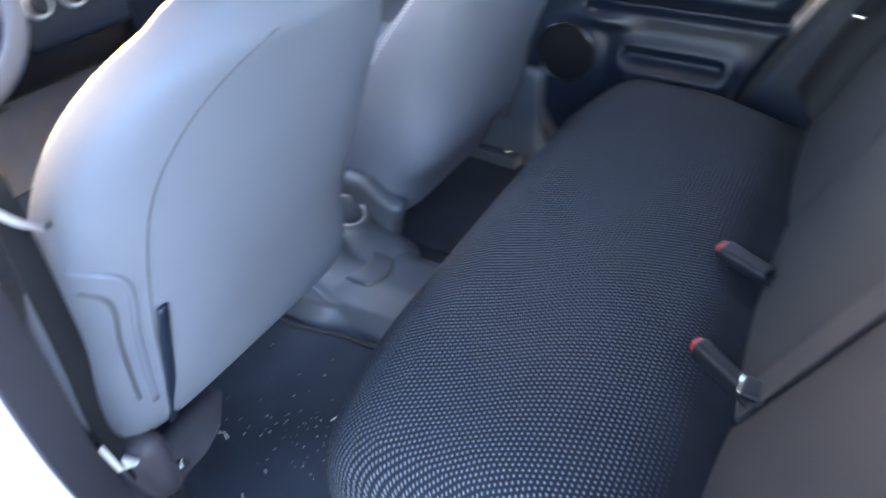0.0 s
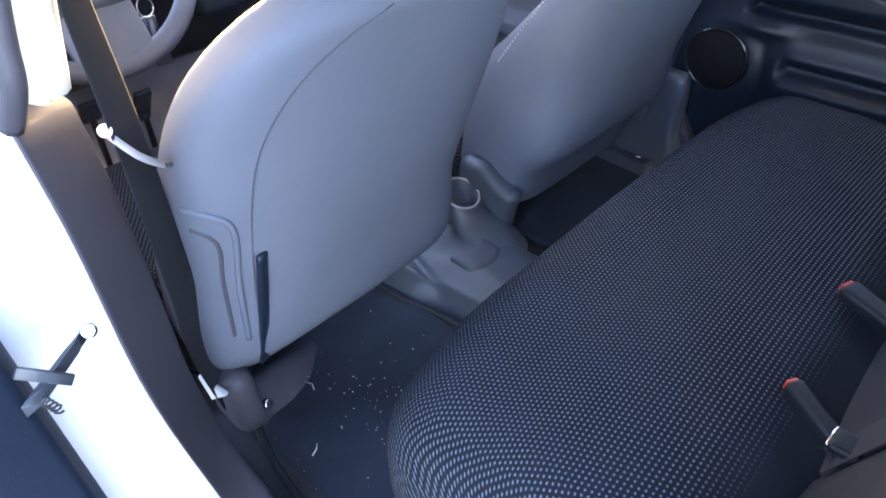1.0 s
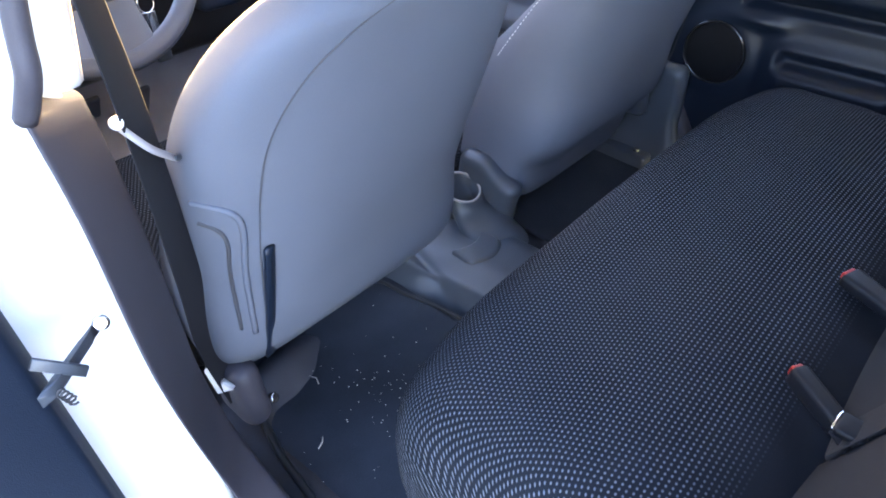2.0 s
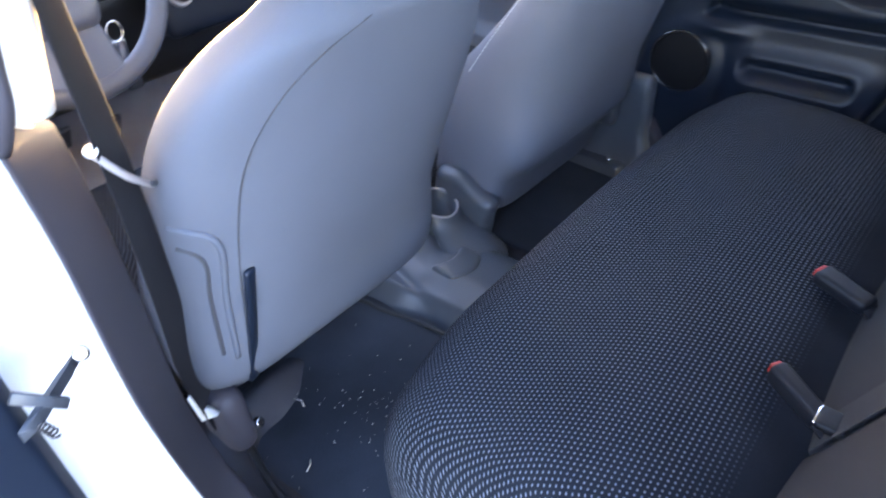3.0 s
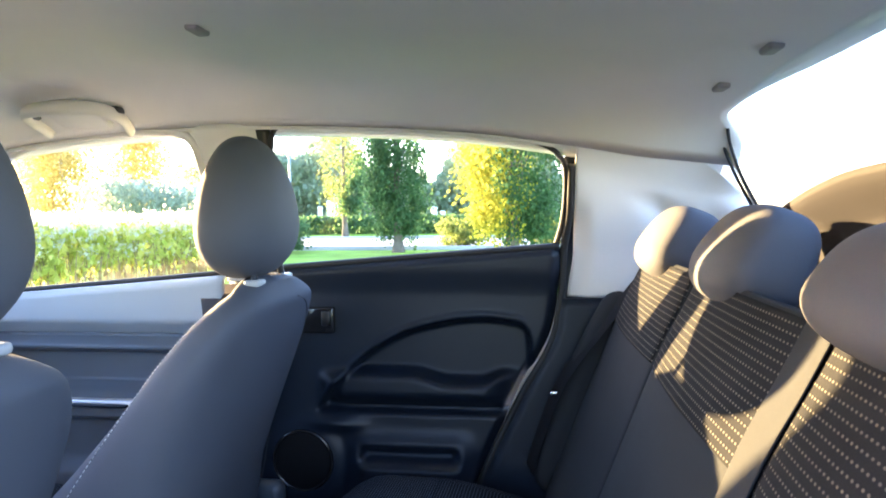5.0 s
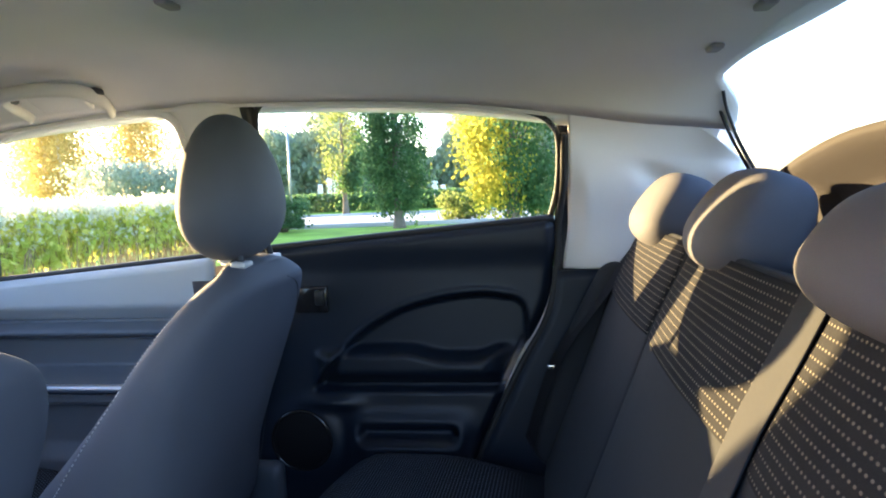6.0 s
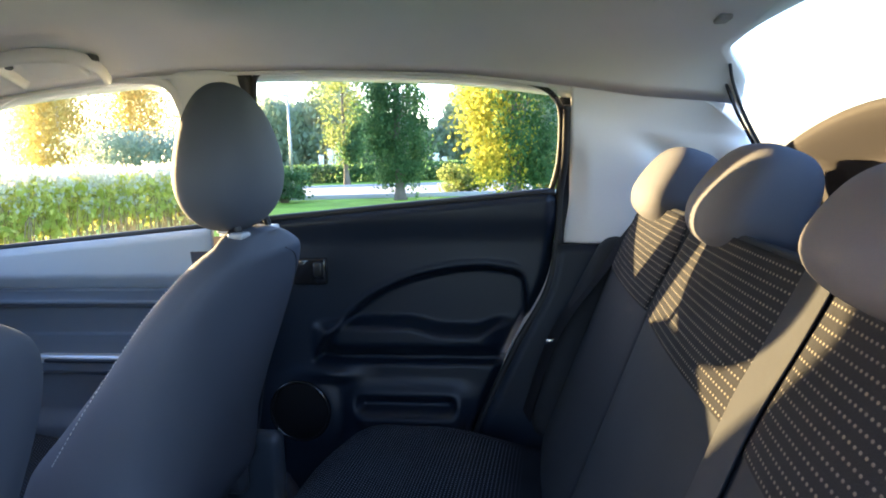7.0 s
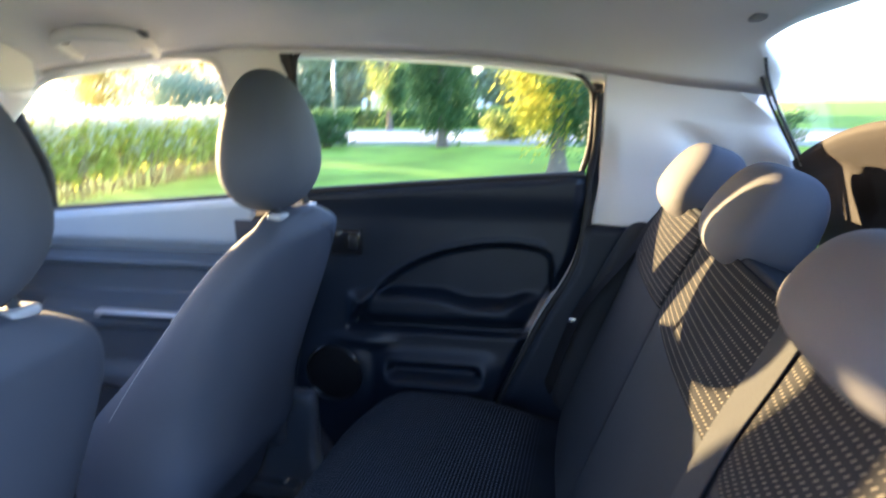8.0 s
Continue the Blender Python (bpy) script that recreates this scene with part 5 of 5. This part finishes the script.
# grab handle over the front passenger window
gh = thing("grab_handle", (0.50, 0.985, 1.345), "pale grey grab handle over the front window", "grab handle")
O = Vector((0.50, 0.985, 1.345))
hp = [(0.536, 1.076, 1.312), (0.492, 1.083, 1.332), (0.452, 1.066, 1.344), (0.440, 1.02, 1.348), (0.438, 0.985, 1.349), (0.440, 0.95, 1.348), (0.452, 0.904, 1.344), (0.492, 0.887, 1.332), (0.536, 0.894, 1.312)]
part("grip", tube(bezier([Vector(p) - O for p in hp], 60), lambda k: 0.0165 - 0.003 * abs(2 * k - 1), 14, flat=0.62), M_HEADLINER, gh)
part("recess_plate", block((0.070, 0.115, 0.016), Vector((0.498, 0.985, 1.341)) - O, 0.006, 6, lambda p: Vector((p.x, p.y, p.z - 0.42 * p.x))), M_HEADLINER, gh, "grey plate behind the grip")
for y in (1.078, 0.892):
    part("mount", block((0.03, 0.022, 0.022), Vector((0.487, y, 1.345)) - O, 0.008, 5), M_TRIM_GREY, gh)


# ---- outdoors ----
def ground_z(x, y):
    return 0.02 * noise.noise((x * 0.1, y * 0.1, 0)) if math.hypot(x, y) < 60 else 0.0


ground = part("ground", sheet(lambda u, v: Vector(((abs(2*u-1)**3 * (1 if u > .5 else -1)) * 2500, (abs(2*v-1)**3 * (1 if v > .5 else -1)) * 2500, 0)), 60, 60, (0, 0, -0.2)), M_LAWN)
tagged(ground, "green mown lawn reaching to the horizon", "ground", kind="structure")
park = part("pavement", block((9.0, 40, 0.03), (-2.6, 0, 0.005), 0.01, 4), M_ASPHALT)
tagged(park, "grey asphalt of the parking place", "pavement", kind="structure")
road = part("road", block((9.0, 120, 0.04), (24.2, 0, 0.012), 0.015, 4), M_ROAD)
tagged(road, "pale concrete road beyond the lawn", "road", kind="structure")
for x in (19.65, 28.75):
    kb = part("kerb", bar((0.14, 120, 0.16), (x, 0, 0.05), 0.02), M_ROAD)
    tagged(kb, "pale concrete road kerb", "kerb", kind="structure")


def tree(at, height, width, crown_from, seed, mat, mat2=None, share=0.0, label="", leaves=9000, leaf=0.075, toward=(0, 1, 0)):
    e = thing("tree", (*at, 0), label, "tree", "lawn trees")
    rng = random.Random(seed)
    part("trunk", tube(bezier([(0, 0, -0.05), (0.03, 0.02, height * 0.3), (-0.02, 0.03, height * 0.6), (0, 0, height * 0.92)], 20), lambda k: 0.14 * (1 - k) ** 1.2 * (1 + 0.5 * max(0, 0.1 - k) * 10) + 0.015, 12), M_BARK, e)
    bm = bmesh.new()
    for _ in range(26):
        z = rng.uniform(crown_from * 0.9, height * 0.8)
        a = rng.uniform(0, math.tau)
        r = width * 0.42
        tube([(0, 0, z), (0.4 * r * math.cos(a), 0.4 * r * math.sin(a), z + 0.35), (r * 0.8 * math.cos(a), r * 0.8 * math.sin(a), z + 0.95)], lambda k: 0.022 * (1 - k) + 0.004, 6, bm=bm)
    part("limbs", bm, M_BARK, e)
    clumps = []
    for _ in range(150):
        k = rng.random()
        z = crown_from + (height - crown_from) * k
        rad = width / 2 * (math.sin(math.pi * min(0.97, 0.12 + 0.84 * k)) ** 0.55)
        a = rng.uniform(0, math.tau)
        q = rad * math.sqrt(rng.uniform(0.15, 1.0))
        clumps.append((Vector((q * math.cos(a), q * math.sin(a), z)), rng.uniform(0.10, 0.26)))

    def spot(r, clumps=clumps):
        c, s = clumps[r.randrange(len(clumps))]
        return c + Vector((r.gauss(0, s), r.gauss(0, s), r.gauss(0, s * 1.2)))
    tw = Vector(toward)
    # mat2 colours the clumps that face the sun as if lit
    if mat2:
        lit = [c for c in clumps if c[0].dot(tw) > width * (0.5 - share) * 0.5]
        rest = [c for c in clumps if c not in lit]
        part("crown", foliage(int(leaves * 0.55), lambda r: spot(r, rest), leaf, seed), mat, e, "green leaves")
        part("crown", foliage(int(leaves * 0.45), lambda r: spot(r, lit), leaf, seed + 1), mat2, e, "sun-side leaves in a lit tone")
    else:
        part("crown", foliage(leaves, spot, leaf, seed), mat, e)
    return e


tree((18.4, 4.05), 6.2, 1.75, 0.55, 3, M_LEAF, None, label="slender columnar green tree on the lawn", leaves=20000, leaf=0.07)
tree((11.45, 0.45), 5.2, 1.75, 0.75, 7, M_LEAF, M_LEAF_SUN_SIDE, 0.5, label="columnar half-yellow tree, its sun side coloured as if lit", leaves=24000, leaf=0.048, toward=(0.3, 0.95, 0))
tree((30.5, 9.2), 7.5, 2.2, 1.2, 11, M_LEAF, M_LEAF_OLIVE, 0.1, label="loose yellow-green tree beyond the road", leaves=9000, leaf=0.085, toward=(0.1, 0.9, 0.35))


def bush(at, size, seed, mat, label, leaves=3500, leaf=0.06):
    e = thing("bush", (*at, 0), label, "bush", "lawn bushes")
    rng = random.Random(seed)
    bm = bmesh.new()
    for _ in range(14):
        a = rng.uniform(0, math.tau)
        tube([(0.1 * math.cos(a), 0.1 * math.sin(a), -0.02), (size[0] * 0.3 * math.cos(a), size[1] * 0.3 * math.sin(a), size[2] * 0.7)], lambda k: 0.015 * (1 - k) + 0.004, 5, bm=bm)
    part("stems", bm, M_BARK, e)
    clumps = [Vector((rng.uniform(-1, 1) * size[0] * 0.42, rng.uniform(-1, 1) * size[1] * 0.42, size[2] * rng.uniform(0.12, 0.9))) for _ in range(60)]

    def spot(r):
        c = clumps[r.randrange(60)]
        return c + Vector((r.gauss(0, 0.14), r.gauss(0, 0.14), abs(r.gauss(0, 0.10)) - 0.05))
    part("leaves", foliage(leaves, spot, leaf, seed), mat, e)
    return e


bush((18.3, 7.6), (1.2, 1.5, 0.95), 21, M_LEAF, "rounded green bush on the lawn's edge")
bush((20.2, 2.3), (1.2, 1.6, 0.95), 22, M_LEAF_OLIVE, "rounded yellow-green bush on the lawn's edge")
bush((20.6, -0.9), (1.2, 2.2, 0.95), 23, M_LEAF_OLIVE, "rounded yellow-green bush behind the yellow tree", 4500)
bush((19.5, -5.0), (1.2, 2.2, 0.95), 24, M_LEAF, "rounded green bush on the lawn's edge")


def stuff(name, label, category, runs):
    """Foliage that nobody could count: one thing of kind stuff, with a mesh for each colour."""
    e = thing(name, (0, 0, 0), label, category, kind="stuff")
    for pn, count, spot, size, seed, mat in runs:
        part(pn, foliage(count, spot, size, seed), mat, e)
    return e


hedge_rng = random.Random(77)
hedge_clumps = [(hedge_rng.uniform(2.3, 13.2), 6.7 + abs(hedge_rng.gauss(0, 0.20)), hedge_rng.uniform(0.34, 0.98)) for _ in range(1200)]
hedge_heads = [(hedge_rng.uniform(2.3, 13.2), 6.58 + abs(hedge_rng.gauss(0, 0.45)), 1.17 - abs(hedge_rng.gauss(0, 0.30))) for _ in range(1700)]


def near(r, places, a, b):
    c = places[r.randrange(len(places))]
    return (c[0] + r.gauss(0, a), c[1] + r.gauss(0, a), c[2] + r.gauss(0, b))


hedge = stuff("flower_hedge", "tall pale hedge with cream flower heads along the lawn", "hedge", [
    ("leaves", 15000, lambda r: near(r, hedge_clumps, 0.085, 0.06), 0.085, 31, M_LEAF_HEDGE),
    ("flowers", 20000, lambda r: near(r, hedge_heads, 0.05, 0.045), 0.042, 32, M_FLOWER)])
bm = bmesh.new()
for _ in range(900):
    x, y = hedge_rng.uniform(2.3, 13.2), 6.62 + abs(hedge_rng.gauss(0, 0.35))
    tube([(x, y, -0.02), (x + hedge_rng.gauss(0, 0.05), y, 0.3), (x + hedge_rng.gauss(0, 0.10), y, hedge_rng.uniform(0.5, 0.8))], 0.007, 4, bm=bm)
part("stalks", bm, M_STALK, hedge, "dry brown stalks")
stuff("far_hedge", "long clipped green hedge beyond the road", "hedge", [
    ("leaves", 12000, lambda r: (36 + r.uniform(0, 1.4), r.uniform(-6, 34), r.uniform(0, 1.05)), 0.16, 34, M_LEAF)])
stuff("far_woods", "green trees closing the view, haze put into their colour", "trees", [
    ("leaves", 38000, lambda r: (lambda y, k: (62 + 10 * r.random(), y, k * (6.5 + 2.2 * math.sin(y * 0.35) + 1.6 * math.sin(y * 0.9 + 2))))(r.uniform(-9, 36), r.random() ** 0.8), 0.42, 35, M_LEAF_HAZED)])
# the shrubs wear the haze-paled leaf colour too
birches = stuff("birch_grove", "golden birches beyond the flower hedge", "trees", [
    ("leaves", 70000, lambda r: (lambda c, a, z: (c[0] + (0.5 + 0.8 * math.sin(z * 0.6)) * r.gauss(0, 0.5), c[1] + (0.5 + 0.8 * math.sin(z * 0.6)) * r.gauss(0, 0.8), z))(((24, 19.5), (27, 22.5), (26, 17.0))[r.randrange(3)], 0, r.uniform(1.0, 7.0)), 0.072, 36, M_BIRCH),
    ("shrubs", 14000, lambda r: (lambda c: (c[0] + r.gauss(0, 0.5), c[1] + r.gauss(0, 0.85), c[2] * math.sqrt(r.random()) + r.gauss(0, 0.12)))(((19, 13.3, 2.3), (19.4, 11.8, 2.0), (19, 19.0, 1.3), (18, 21.0, 1.5), (17, 22.6, 1.3))[r.randrange(5)]), 0.085, 37, M_LEAF_HAZED)])
bm = bmesh.new()
for x, y in ((24, 19.2), (24.3, 20.1), (27, 22.0), (27.2, 23.2), (26, 17.3)):
    tube([(x, y, 0), (x + 0.05, y + 0.06, 3.0), (x, y + 0.15, 6.8)], lambda k: 0.10 - 0.07 * k, 8, bm=bm)
part("trunks", bm, M_STONE, birches, "white birch trunks")

lamp = thing("street_lamp", (35.0, 13.67, 0), "grey steel street lamp beyond the road", "street lamp")
part("pole", tube([(0, 0, 0), (0, 0, 2.5), (0, 0, 4.85)], lambda k: 0.085 - 0.03 * k, 12), M_POST, lamp)
part("head", block((0.25, 0.75, 0.10), (0, 0.28, 4.92), 0.04, 6), M_POST, lamp, "flat lamp head")
for i, (y, w, h, zz) in enumerate(((12.5, 0.35, 1.0, 1.0), (12.0, 0.5, 1.5, 0.9), (11.4, 0.4, 0.9, 1.0), (13.1, 0.3, 0.7, 0.95), (6.0, 0.35, 0.8, 0.75), (5.5, 0.3, 0.6, 0.7), (7.2, 0.25, 0.6, 0.7))):
    sg = thing("sign", (38.5, y, 0), "small white sign behind the far hedge", "sign", "far signs")
    part("board", bar((0.06, w, h), (0, 0, zz + h / 2), 0.02), M_STONE, sg, "white board")
    part("stake", tube([(0, 0, 0), (0, 0, zz + 0.05)], 0.04, 8), M_POST, sg)
